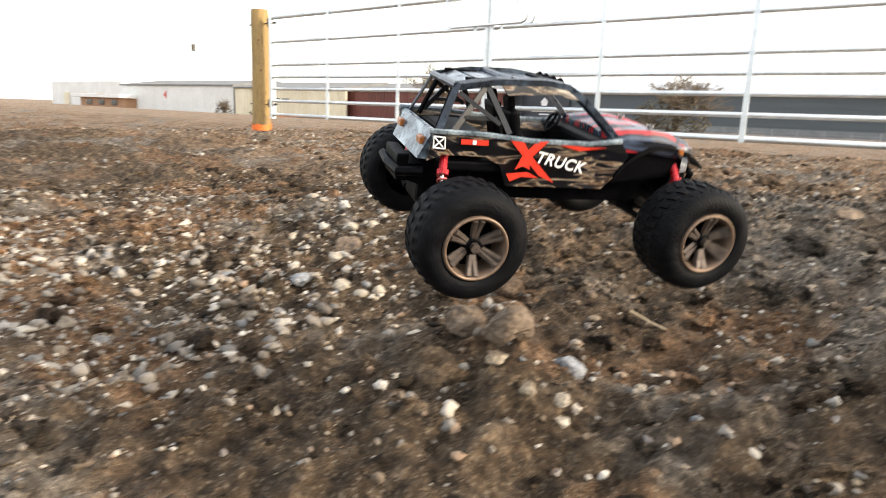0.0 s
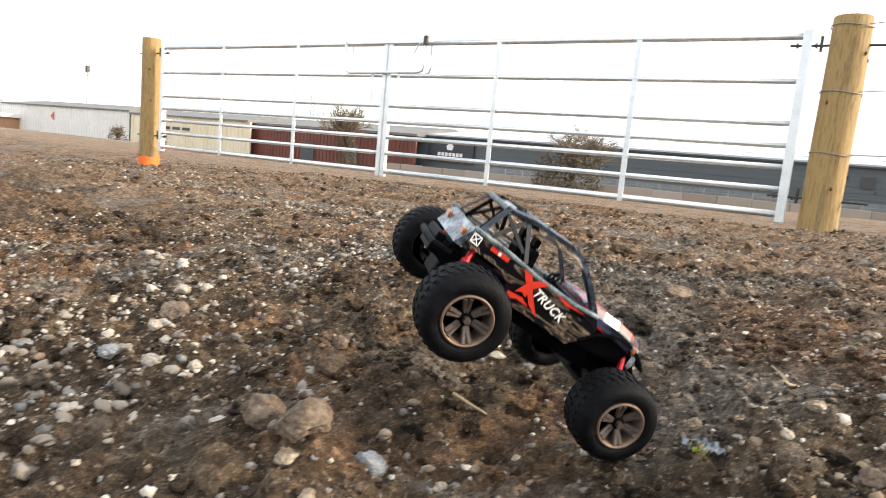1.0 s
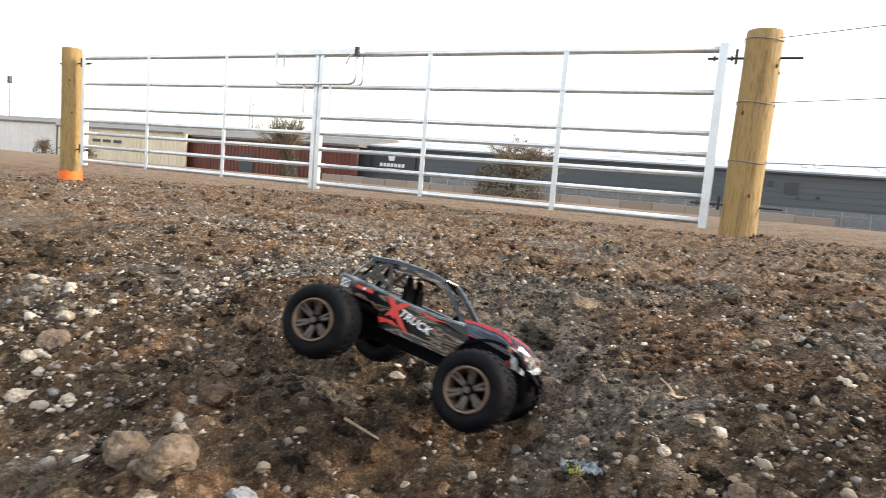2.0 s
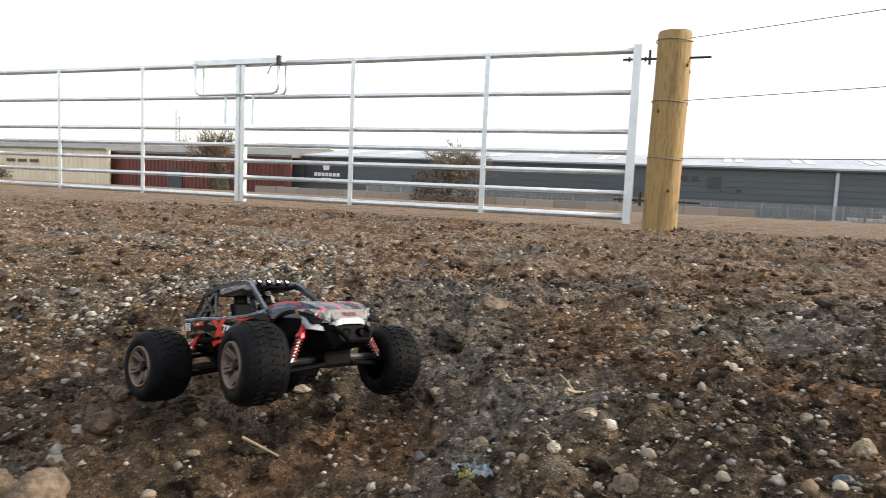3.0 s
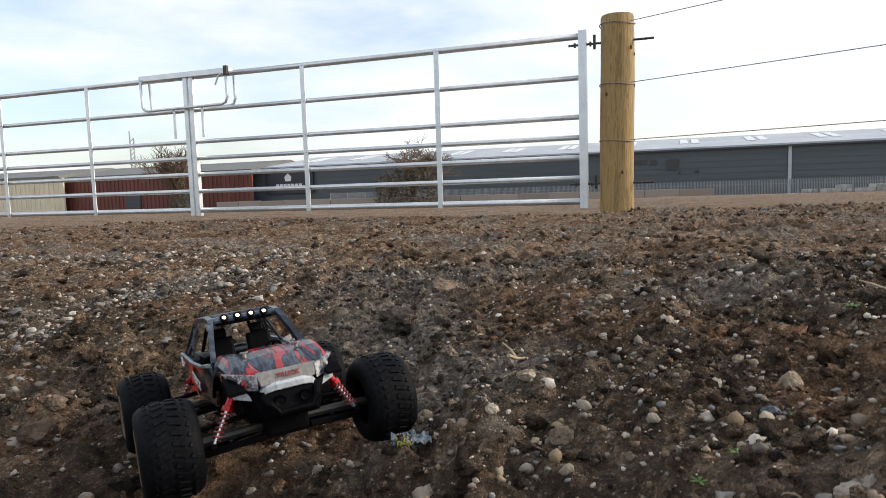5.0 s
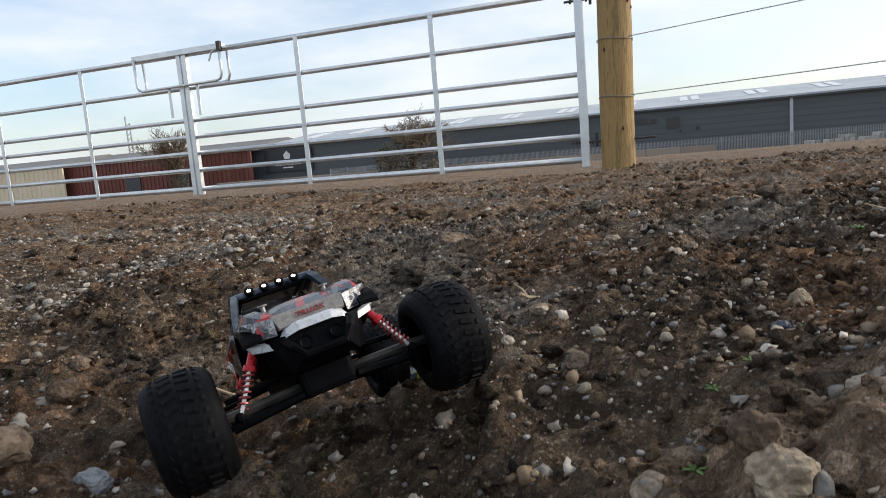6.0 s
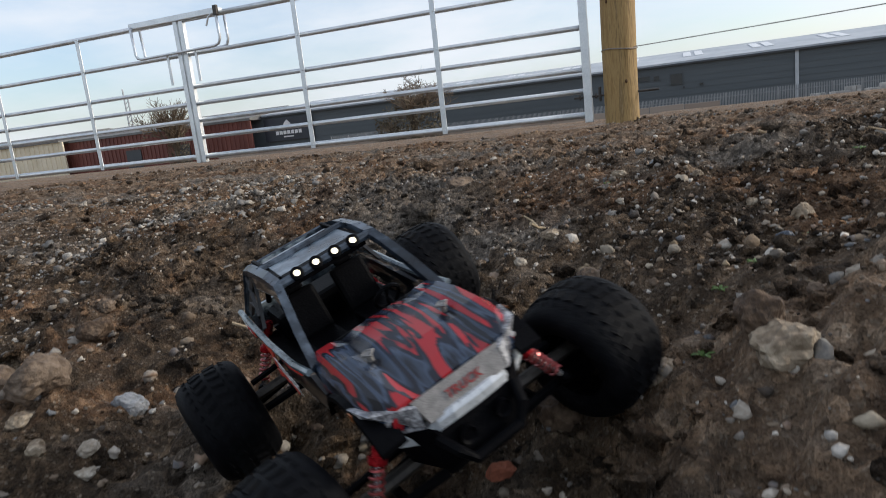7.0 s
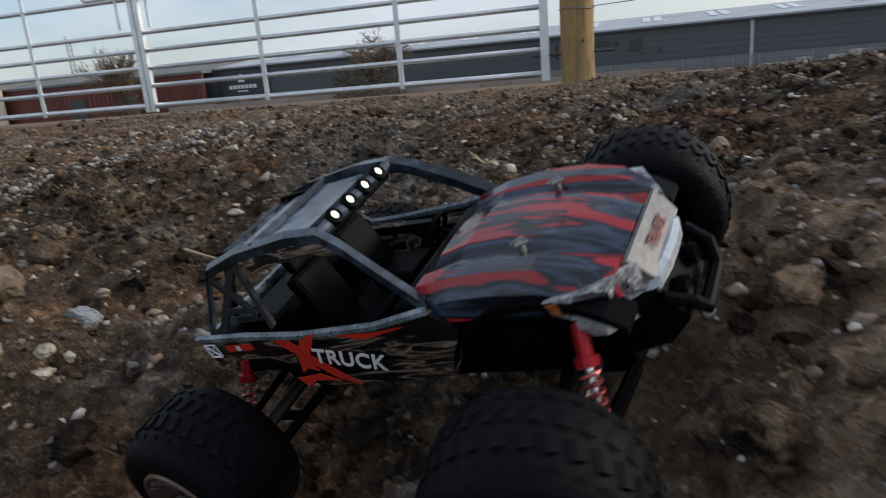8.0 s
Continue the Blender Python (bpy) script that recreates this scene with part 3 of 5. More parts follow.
def loose_stone(x, y, size, mat, label, seed, name="stone", lift=0.25, flat=0.7, spin=0.0, category="stone"):
    vs, fs = rock_shape(4, seed, 0.2)
    bm = bmesh.new()
    bv = [bm.verts.new((v[0] * size, v[1] * size * 0.8, v[2] * size * flat)) for v in vs]
    for f in fs:
        bm.faces.new([bv[i] for i in f])
    ob = part(name, bm, mat)
    z = float(ground_height(np.array([x]), np.array([y]))[0])
    ob.matrix_basis = pose(x, y, z + size * flat * lift, 0, 0, spin)
    return tagged(ob, label, category)


# ---- gates and posts ----
RAILS = [0.036, 0.19, 0.325, 0.455, 0.587, 0.838, 1.1]


def field_gate(x_hinge, x_free, stays, label):
    g = thing("field_gate", label, "gate", pose(0, 0, 0), "pair of field gates")
    lo, hi = min(x_hinge, x_free), max(x_hinge, x_free)
    for i, z in enumerate(RAILS):
        bm = bmesh.new()
        tube(bm, [(lo + 0.02, 0, z), (hi - 0.02, 0, z)], 0.021 if i in (0, 6) else 0.017, 12)
        part("rail", bm, ZINC, g, smooth=True)
    for x, w in ((x_hinge, 0.026), (x_free, 0.02)):
        bm = bmesh.new()
        box(bm, (x - w, -w, -0.012), (x + w, w, 1.135), 0.004)
        part("stile", bm, ZINC, g)
    for x in stays:
        bm = bmesh.new()
        box(bm, (x - 0.019, -0.027, 0.01), (x + 0.019, -0.019, 1.1), 0.002)
        part("stay", bm, ZINC, g)
        for z in RAILS:
            bm = bmesh.new()
            tube(bm, [(x, -0.034, z), (x, 0.016, z)], 0.006, 6)
            part("bolt", bm, ZINC, g)
    d = 1 if x_hinge > x_free else -1
    for z in (0.15, 1.045):
        bm = bmesh.new()
        tube(bm, [(x_hinge - d * 0.09, 0, z), (x_hinge + d * 0.44, 0, z)], 0.0075, 8)
        part("hinge_bolt", bm, RUST_STEEL, g)
        bm = bmesh.new()
        tube(bm, [(x_hinge + d * 0.075, 0, z - 0.035), (x_hinge + d * 0.075, 0, z + 0.055)], 0.009, 8)
        part("hinge_pin", bm, RUST_STEEL, g)
        for off in (-0.05, 0.05):
            bm = bmesh.new()
            tube(bm, [(x_hinge + d * (off - 0.006), 0, z), (x_hinge + d * (off + 0.006), 0, z)], 0.016, 6)
            part("nut", bm, RUST_STEEL, g)
    return g


def gate_latch():
    g = thing("gate_latch", "galvanised drop-over latch joining both gate tops, with padlock", "latch", pose(-0.055, 0, 0.01))
    bm = bmesh.new()
    box(bm, (-3.53, -0.035, 1.085), (-2.66, 0.032, 1.13), 0.004)
    part("cover_bar", bm, ZINC, g)
    for y in (-0.05, 0.05):
        bm = bmesh.new()
        pts = [(-3.5, y, 1.1), (-3.49, y, 0.88), (-3.475, y, 0.855), (-3.44, y, 0.842), (-2.72, y, 0.85), (-2.68, y, 0.862), (-2.662, y, 0.9), (-2.665, y, 1.1)]
        tube(bm, pts, 0.011, 8)
        part("loop", bm, ZINC, g, smooth=True)
    for x in (-3.2, -2.925):
        bm = bmesh.new()
        box(bm, (x - 0.012, -0.028, 0.61), (x + 0.012, -0.02, 0.845), 0.002)
        part("strap", bm, ZINC, g)
    bm = bmesh.new()
    box(bm, (-2.68, -0.062, 1.065), (-2.645, -0.036, 1.14), 0.004)
    part("catch", bm, RUST_STEEL, g, "dark steel catch")
    bm = bmesh.new()
    tube(bm, [(-2.70, -0.05, 1.085), (-2.735, -0.055, 1.06), (-2.76, -0.06, 1.0)], 0.008, 8)
    part("handle", bm, ZINC, g, "bent steel handle")
    return g


def timber_post(x, y, z0, z1, r, lean, label, wires):
    g = thing("gate_post", label, "post", pose(x, y, z0, 0, lean, 0), "gate posts")
    h = z1 - z0
    bm = bmesh.new()
    prof = [(-0.35, r * 1.03)] + [(h * k / 14, r * (1.04 - 0.06 * k / 14)) for k in range(15)] + [(h + 0.012, r * 0.93)]
    revolve(bm, prof, 40, "z")
    for v in bm.verts:
        d = Vector((v.co.x, v.co.y, 0))
        v.co += d * (0.05 * noise.noise((d.x * 9, d.y * 9, v.co.z * 1.6)) + 0.025 * noise.noise((d.x * 40, d.y * 40, v.co.z * 2)))
    part("shaft", bm, TIMBER, g, smooth=True)
    bm = bmesh.new()
    revolve(bm, [(h + 0.010, 0.001), (h + 0.016, r * 0.5), (h + 0.012, r * 0.93)], 40, "z")
    part("sawn_top", bm, END_GRAIN, g)
    rng = random.Random(int(x * 100))
    for _ in range(5):
        a, z = rng.uniform(-3.0, 0.2), rng.uniform(0.1, h - 0.1)
        bm = bmesh.new()
        bmesh.ops.create_uvsphere(bm, u_segments=10, v_segments=6, radius=1)
        for v in bm.verts:
            v.co = Vector((math.cos(a) * r * 0.985, math.sin(a) * r * 0.985, z)) + Vector((v.co.x * 0.009, v.co.y * 0.009, v.co.z * 0.013))
        part("knot", bm, KNOT, g, smooth=True)
    for z in wires:
        bm = bmesh.new()
        tube(bm, [(math.cos(t) * r * 1.05, math.sin(t) * r * 1.05, z - z0 + 0.006 * math.sin(t * 2)) for t in [2 * math.pi * k / 28 for k in range(28)]], 0.0032, 6, closed=True)
        part("wire_tie", bm, WIRE, g)
    return g


# ---- distance ----
def ribbed_wall(name, x0, x1, y, z0, z1, mat, parent, pitch=1.0, depth=0.12, horizontal=False):
    """Profiled sheet cladding facing -y."""
    bm = bmesh.new()
    box(bm, (x0, y, z0), (x1, y + 0.4, z1))
    wall = part(name, bm, mat, parent)
    n = int((x1 - x0) / pitch) if not horizontal else int((z1 - z0) / pitch)
    for k in range(n + 1):
        bm = bmesh.new()
        if horizontal:
            z = z0 + (z1 - z0) * k / max(1, n)
            box(bm, (x0, y - depth, z - 0.03), (x1, y - 0.004, z + 0.03))
        else:
            x = x0 + (x1 - x0) * k / max(1, n)
            box(bm, (x - pitch * 0.15, y - depth, z0), (x + pitch * 0.15, y - 0.004, z1))
        part("cladding_rib", bm, mat, wall)
    return wall


def warehouse():
    g = thing("warehouse", "long grey clad warehouse with pale roof behind steel fence", "warehouse")
    ribbed_wall("wall", -73.0, 14.95, 95, -2.2, 4.35, CLAD_GREY, g, 0.75, 0.05, True)
    ribbed_wall("wall", 15.35, 75, 95, -2.2, 4.35, CLAD_GREY, g, 0.75, 0.05, True)
    bm = bmesh.new()
    box(bm, (14.95, 94.75, -2.2), (15.35, 95.2, 4.4))
    part("downpipe", bm, ROOF_PALE, g)
    bm = bmesh.new()
    loft(bm, [[(x, 94.6, 4.3), (x, 94.6, 4.75), (x, 113, 7.1), (x, 132, 4.75), (x, 132, 4.3)] for x in (-66.9, 75.3)])
    part("roof", bm, ROOF_PALE, g)
    bm = bmesh.new()
    box(bm, (-67.1, 94.45, 4.28), (75.3, 94.66, 4.52), 0.02)
    part("gutter", bm, CLAD_DARK, g)
    for k in range(15):
        x = -63 + k * 9.2
        bm = bmesh.new()
        n = Vector((0, -2.35, 18.4)).normalized()
        for dx in (0, 1.6):
            o = Vector((x + dx, 94.6 + 6.4, 4.75 + 6.4 * 2.35 / 18.4)) + n * 0.03
            e = Vector((0, 8.0, 8.0 * 2.35 / 18.4))
            plate(bm, [o, o + Vector((1.1, 0, 0)), o + Vector((1.1, 0, 0)) + e, o + e], n * 0.05)
        part("rooflight", bm, ROOFLIGHT, g)
    for x0, x1, z0, z1 in ((-5.1, -3.1, 2.65, 3.3), (-2.6, -1.85, 2.55, 3.2), (-0.45, 1.15, 1.7, 3.2), (1.15, 1.4, 1.1, 1.4), (3.3, 3.8, 1.25, 1.6), (40, 41.5, 1.7, 3.2)):
        w = new("window")
        w.parent = g
        bm = bmesh.new()
        box(bm, (x0 + 0.06, 94.86, z0 + 0.06), (x1 - 0.06, 94.9, z1 - 0.06))
        part("pane", bm, GLASS_DARK, w)
        bm = bmesh.new()
        for a, b in (((x0, z0), (x1, z0 + 0.06)), ((x0, z1 - 0.06), (x1, z1)), ((x0, z0 + 0.06), (x0 + 0.06, z1 - 0.06)), ((x1 - 0.06, z0 + 0.06), (x1, z1 - 0.06))):
            box(bm, (a[0], 94.82, a[1]), (b[0], 94.94, b[1]))
        part("frame", bm, CLAD_DARK, w)
    return g


def yard_sign():
    g = thing("wall_sign", "navy sign panel with white emblem and bars on warehouse wall", "sign")
    bm = bmesh.new()
    box(bm, (-66.6, 94.5, 0.1), (-57.2, 94.8, 3.9), 0.02)
    part("panel", bm, SIGN, g)
    bm = bmesh.new()
    plate(bm, [(-62.7, 94.42, 2.9), (-62.0, 94.42, 3.55), (-61.3, 94.42, 2.9), (-61.5, 94.42, 2.2), (-62.5, 94.42, 2.2)], (0, 0.076, 0))
    part("emblem", bm, SIGN_WHITE, g)
    for k in range(7):
        bm = bmesh.new()
        box(bm, (-64.4 + k * 0.75, 94.42, 1.15), (-63.85 + k * 0.75, 94.496, 1.75))
        part("bar", bm, SIGN_WHITE, g)
    bm = bmesh.new()
    box(bm, (-62.9, 94.42, 0.65), (-61.0, 94.496, 0.85))
    part("bar", bm, SIGN_WHITE, g)
    return g


def red_unit():
    g = thing("industrial_unit", "rust-red clad industrial unit with low grey roof", "building")
    ribbed_wall("wall", -111.5, -67.6, 92, -2.2, 4.1, CLAD_RED, g, 0.9, 0.12)
    bm = bmesh.new()
    loft(bm, [[(x, 91.7, 4.1), (x, 91.7, 4.5), (x, 104, 6.4), (x, 116, 4.5), (x, 116, 4.1)] for x in (-111.8, -67.3)])
    part("roof", bm, ROOF_DARK, g)
    for x in (-95, -84):
        bm = bmesh.new()
        box(bm, (x, 91.7, -2.2), (x + 3.4, 91.86, 1.4), 0.03)
        part("roller_door", bm, CLAD_DARK, g)
    return g


def cream_unit():
    g = thing("industrial_unit", "long cream and white clad shed with grey roof", "building")
    ribbed_wall("wall", -150, -108.1, 90, -2.4, 4.4, CLAD_CREAM, g, 1.2, 0.1)
    ribbed_wall("wall", -213, -150, 90, -2.6, 4.9, CLAD_WHITE, g, 1.2, 0.1)
    bm = bmesh.new()
    loft(bm, [[(x, 89.6, z), (x, 89.6, z + 0.35), (x, 102, z + 2.1), (x, 114, z + 0.35), (x, 114, z)] for x, z in ((-213.3, 4.9), (-150, 4.9), (-149.9, 4.4), (-108.4, 4.4))])
    part("roof", bm, ROOF_DARK, g)
    bm = bmesh.new()
    plate(bm, [(-186, 89.8, 2.4), (-184.4, 89.8, 1.3), (-184.4, 89.8, 3.6)], (0, 0.05, 0))
    part("emblem", bm, RED, g)
    for k in range(3):
        bm = bmesh.new()
        box(bm, (-137 + k * 3.5, 89.78, 1.6), (-134.5 + k * 3.5, 89.88, 2.2))
        part("bar", bm, CLAD_DARK, g)
    return g


def brick_office():
    g = thing("site_office", "small orange brick building with flat white roof", "building")
    bm = bmesh.new()
    box(bm, (-234, 86, -2.8), (-203, 100, 1.0))
    part("wall", bm, BRICK_FAR, g)
    bm = bmesh.new()
    box(bm, (-238, 84.5, 1.0), (-202, 101, 2.1), 0.1)
    part("roof", bm, CLAD_WHITE, g)
    for x in (-229, -220, -211):
        bm = bmesh.new()
        box(bm, (x, 85.8, -1.2), (x + 4, 85.98, 0.4), 0.03)
        part("window", bm, GLASS_DARK, g)
    return g


def white_shed():
    g = thing("barn", "tall pale round-shouldered shed beyond the brick office", "building")
    bm = bmesh.new()
    loft(bm, [[(x, 112, -3), (x, 112, 7.5), (x, 114, 9.3), (x, 120, 10.3), (x, 132, 10.3), (x, 132, -3)] for x in (-332, -262)])
    part("wall", bm, CLAD_WHITE, g)
    for x in (-318, -300, -284):
        bm = bmesh.new()
        box(bm, (x, 111.6, -3), (x + 6, 111.9, 3), 0.05)
        part("door", bm, CLAD_CREAM, g)
    return g


def mast(x, y, h):
    g = thing("lamp_mast", "slim steel mast with dark lamp head", "mast", pose(x, y, -2.4))
    bm = bmesh.new()
    tube(bm, [(0, 0, 0), (0, 0, h)], 0.28, 8, r_end=0.16)
    part("pole", bm, FENCE_STEEL, g)
    bm = bmesh.new()
    box(bm, (-0.55, -0.5, h - 0.2), (0.55, 0.5, h + 1.8), 0.1)
    part("lamp_head", bm, RUST_STEEL, g)
    return g


def lattice_mast(x, y, h):
    g = thing("radio_mast", "pale slender lattice mast on the skyline", "mast", pose(x, y, -2.4))
    for dx in (-0.7, 0.7):
        bm = bmesh.new()
        tube(bm, [(dx, 0, 0), (dx, 0, h - 2 * (dx > 0))], 0.22, 6)
        part("leg", bm, ROOF_PALE, g)
    bm = bmesh.new()
    for k in range(12):
        z = h * 0.2 + k * h * 0.06
        tube(bm, [(-0.7, 0, z), (0.7, 0, z + h * 0.05)], 0.1, 5)
    part("bracing", bm, ROOF_PALE, g)
    return g


def palisade():
    g = thing("palisade_fence", "grey steel palisade fence along the yard", "fence")
    x0, x1, y = -46.0, 60.0, 80.0
    for k in range(40):
        x = x0 + (x1 - x0) * k / 39
        bm = bmesh.new()
        box(bm, (x - 0.06, y, -2.1), (x + 0.06, y + 0.1, -0.1), 0.01)
        part("post", bm, FENCE_STEEL, g)
    for z in (-1.7, -0.55):
        bm = bmesh.new()
        box(bm, (x0, y - 0.05, z), (x1, y - 0.004, z + 0.06))
        part("rail", bm, FENCE_STEEL, g)
    bm = bmesh.new()
    n = int((x1 - x0) / 0.16)
    for k in range(n):
        x = x0 + k * 0.16
        plate(bm, [(x, y - 0.06, -2.0), (x + 0.075, y - 0.06, -2.0), (x + 0.075, y - 0.06, -0.1), (x + 0.037, y - 0.06, 0.0), (x, y - 0.06, -0.1)], (0, -0.02, 0))
    tagged(part("paling", bm, FENCE_STEEL, g), kind="stuff")
    return g


def block_stack(x, y, z, w, rows, seed):
    g = thing("block_stack", "pallet stack of pale concrete blocks by the fence", "blocks", pose(x, y, z), "stacks of blocks")
    rng = random.Random(seed)
    bm = bmesh.new()
    for k in range(3):
        box(bm, (k * w / 2.4, 0, 0), (k * w / 2.4 + 0.12, 1, 0.12))
    box(bm, (0, 0, 0.12), (w, 1, 0.16))
    part("pallet", bm, STRAW, g)
    for r in range(rows):
        for c in range(3):
            bm = bmesh.new()
            a = c * w / 3 + rng.uniform(0, 0.02)
            box(bm, (a, rng.uniform(0, 0.05), 0.16 + r * 0.36), (a + w / 3 - 0.04, 1, 0.16 + r * 0.36 + 0.33), 0.01)
            part("block", bm, BLOCKS, g)
    return g


def bare_tree(name, x, y, z, h, w, seed, label, bushy=0):
    g = thing(name, label, "tree", pose(x, y, z))
    rng = random.Random(seed)
    trunk, twigs = bmesh.new(), bmesh.new()
    count = [0]

    def grow(p, d, length, r, level):
        q = p + d * length
        mid = p + d * length * 0.5 + Vector((rng.uniform(-1, 1), rng.uniform(-1, 1), 0)) * length * 0.06
        tube(trunk if level < 2 else twigs, [p, mid, q], r, 5 if level < 2 else 3, caps=False, r_end=r * 0.55)
        count[0] += 1
        if level >= 5 or count[0] > 2600:
            return
        for _ in range(rng.choice((3, 3, 4)) if level < 4 else 3):
            s = rng.uniform(0.35, 1.0)
            nd = (d + Vector((rng.gauss(0, 0.5) * w / h * 1.9, rng.gauss(0, 0.5), rng.gauss(0.12, 0.3)))).normalized()
            grow(p.lerp(q, s), nd, length * rng.uniform(0.6, 0.82), max(r * 0.62, h * 0.0034), level + 1)

    for k in range(3):
        grow(Vector((rng.uniform(-0.3, 0.3), 0, -0.2)), Vector((rng.uniform(-0.5, 0.5) * w / h, rng.uniform(-0.2, 0.2), 1)).normalized(), h * 0.42, h * 0.026, 0)
    part("trunk", trunk, BARK, g)
    part("crown", twigs, TWIGS, g, "dense bare twigs")
    if bushy:
        bm = bmesh.new()
        for _ in range(bushy):
            a, rr = rng.uniform(0, 6.283), math.sqrt(rng.random())
            c = Vector((math.cos(a) * rr * w * 0.5, math.sin(a) * rr * w * 0.2, rng.random() ** 1.2 * h * 0.68 * (1.15 - rr * 0.6)))
            s = rng.uniform(0.06, 0.2)
            n1 = Vector((rng.gauss(0, 1), rng.gauss(0, 1), rng.gauss(0, 1))).normalized() * s
            n2 = Vector((rng.gauss(0, 1), rng.gauss(0, 1), rng.gauss(0, 1))).normalized() * s
            f = [bm.verts.new(c + v) for v in (n1, n2, -n1 * 0.8, -n2 * 0.7)]
            bm.faces.new(f)
        part("undergrowth", bm, BUSH, g, "brown winter undergrowth")
    return g


# ---- radio-controlled truck ----
TYRE_R, TYRE_W = 0.0425, 0.049
FRONT_X, REAR_X, TRACK_Y = 0.097, -0.091, 0.0985


def both(points):
    return [(x, -y, z) for x, y, z in points]


@functools.cache
def tread_mesh():
    """One rubber tread block, shared by every block of the four tyres."""
    half = 0.2 * TYRE_W / 2 * 0.94
    bm = bmesh.new()
    box(bm, (-0.0023, -half, -0.0014), (0.0023, half, 0.0013), 0.0)
    for v in bm.verts:
        if v.co.z > 0:
            v.co.x *= 0.82
            v.co.y *= 0.94
    me = bpy.data.meshes.new("tread_block")
    bm.to_mesh(me)
    bm.free()
    me.materials.append(RUBBER)
    return me


def wheel_thing(name, parent, side):
    """A wheel turning about its y axis; side -1 for the right of the truck."""
    w = new(name)
    w.parent = parent
    r, h = TYRE_R, TYRE_W / 2
    bm = bmesh.new()
    revolve(bm, [(-h * 0.82, r * 0.53), (-h * 0.97, r * 0.6), (-h, r * 0.74), (-h * 0.93, r * 0.86), (-h * 0.74, r * 0.94), (-h * 0.35, r * 0.965), (0, r * 0.97),
                 (h * 0.35, r * 0.965), (h * 0.74, r * 0.94), (h * 0.93, r * 0.86), (h, r * 0.74), (h * 0.97, r * 0.6), (h * 0.82, r * 0.53)], 56)
    part("tyre", bm, RUBBER, w, smooth=True)
    n = 30
    for k in range(n):
        for row, (y0, y1, lean) in enumerate(((-0.9, -0.5, 0.4), (-0.44, -0.04, 0.3), (0.04, 0.44, -0.3), (0.5, 0.9, -0.4))):
            t = 2 * math.pi * (k + 0.5 * (row % 2)) / n
            yc = (y0 + y1) / 2 * h
            drop = 0.0 if row in (1, 2) else -0.0026
            block = new("tread_block", tread_mesh())
            block.parent = w
            block.matrix_basis = Matrix.Rotation(-t, 4, "Y") @ Matrix.Translation((0, yc, r * 0.965 + drop)) @ Matrix.Rotation((0.5 if yc < 0 else -0.5) * (row in (0, 3)), 4, "X") @ Matrix.Rotation(lean, 4, "Z")
    o = side * h
    bm = bmesh.new()
    revolve(bm, [(o * 0.2, r * 0.44), (o * 0.75, r * 0.47), (o * 0.97, r * 0.5), (o * 1.01, r * 0.53), (o * 0.98, r * 0.555), (o * 0.8, r * 0.57)], 44)
    rim = part("rim", bm, BRONZE, w, "bronze rim lip", smooth=True)
    bm = bmesh.new()
    revolve(bm, [(o * 0.18, 0.0005), (o * 0.2, r * 0.46)], 30)
    part("backing", bm, BLACK, w)
    for k in range(6):
        bm = bmesh.new()
        a = 2 * math.pi * k / 6
        for da in (-0.13, 0.13):
            m = Matrix.Rotation(a + da, 4, "Y")
            p = [m @ Vector(q) for q in ((0.0, o * 0.62, r * 0.12), (0.0, o * 0.78, r * 0.36), (0.0, o * 0.92, r * 0.49))]
            tube(bm, p, 0.0026, 6, r_end=0.0021)
        part("spoke", bm, CHROME, w)
    bm = bmesh.new()
    revolve(bm, [(o * 0.3, r * 0.2), (o * 0.68, r * 0.19), (o * 0.76, r * 0.12), (o * 0.76, 0.0003)], 16)
    part("hub", bm, BLACK, w)
    bm = bmesh.new()
    revolve(bm, [(o * 0.75, 0.0036), (o * 0.95, 0.0036), (o * 0.96, 0.0004)], 6)
    part("wheel_nut", bm, CHROME, w)
    return w


def shock(parent, top, bottom):
    g = new("shock_absorber")
    g.parent = parent
    a, b = Vector(top), Vector(bottom)
    d = b - a
    bm = bmesh.new()
    tube(bm, [a, a + d * 0.42], 0.0034, 12)
    tube(bm, [a + d * 0.36, a + d * 0.43], 0.005, 12)
    part("cylinder", bm, RED_METAL, g, "red anodised cylinder", smooth=False)
    bm = bmesh.new()
    tube(bm, [a + d * 0.4, b], 0.0018, 8)
    part("shaft", bm, SPRING, g)
    z = d.normalized()
    x = z.orthogonal().normalized()
    y = z.cross(x)
    bm = bmesh.new()
    n = 90
    tube(bm, [a + d * (0.43 + 0.45 * k / n) + (x * math.cos(k * 0.45) + y * math.sin(k * 0.45)) * 0.0036 for k in range(n + 1)], 0.0008, 5)
    part("spring", bm, COIL, g, "red and silver coil spring")
    bm = bmesh.new()
    bmesh.ops.create_uvsphere(bm, u_segments=10, v_segments=6, radius=0.004)
    for v in bm.verts:
        v.co += b
    part("ball_end", bm, BLACK, g)
    return g


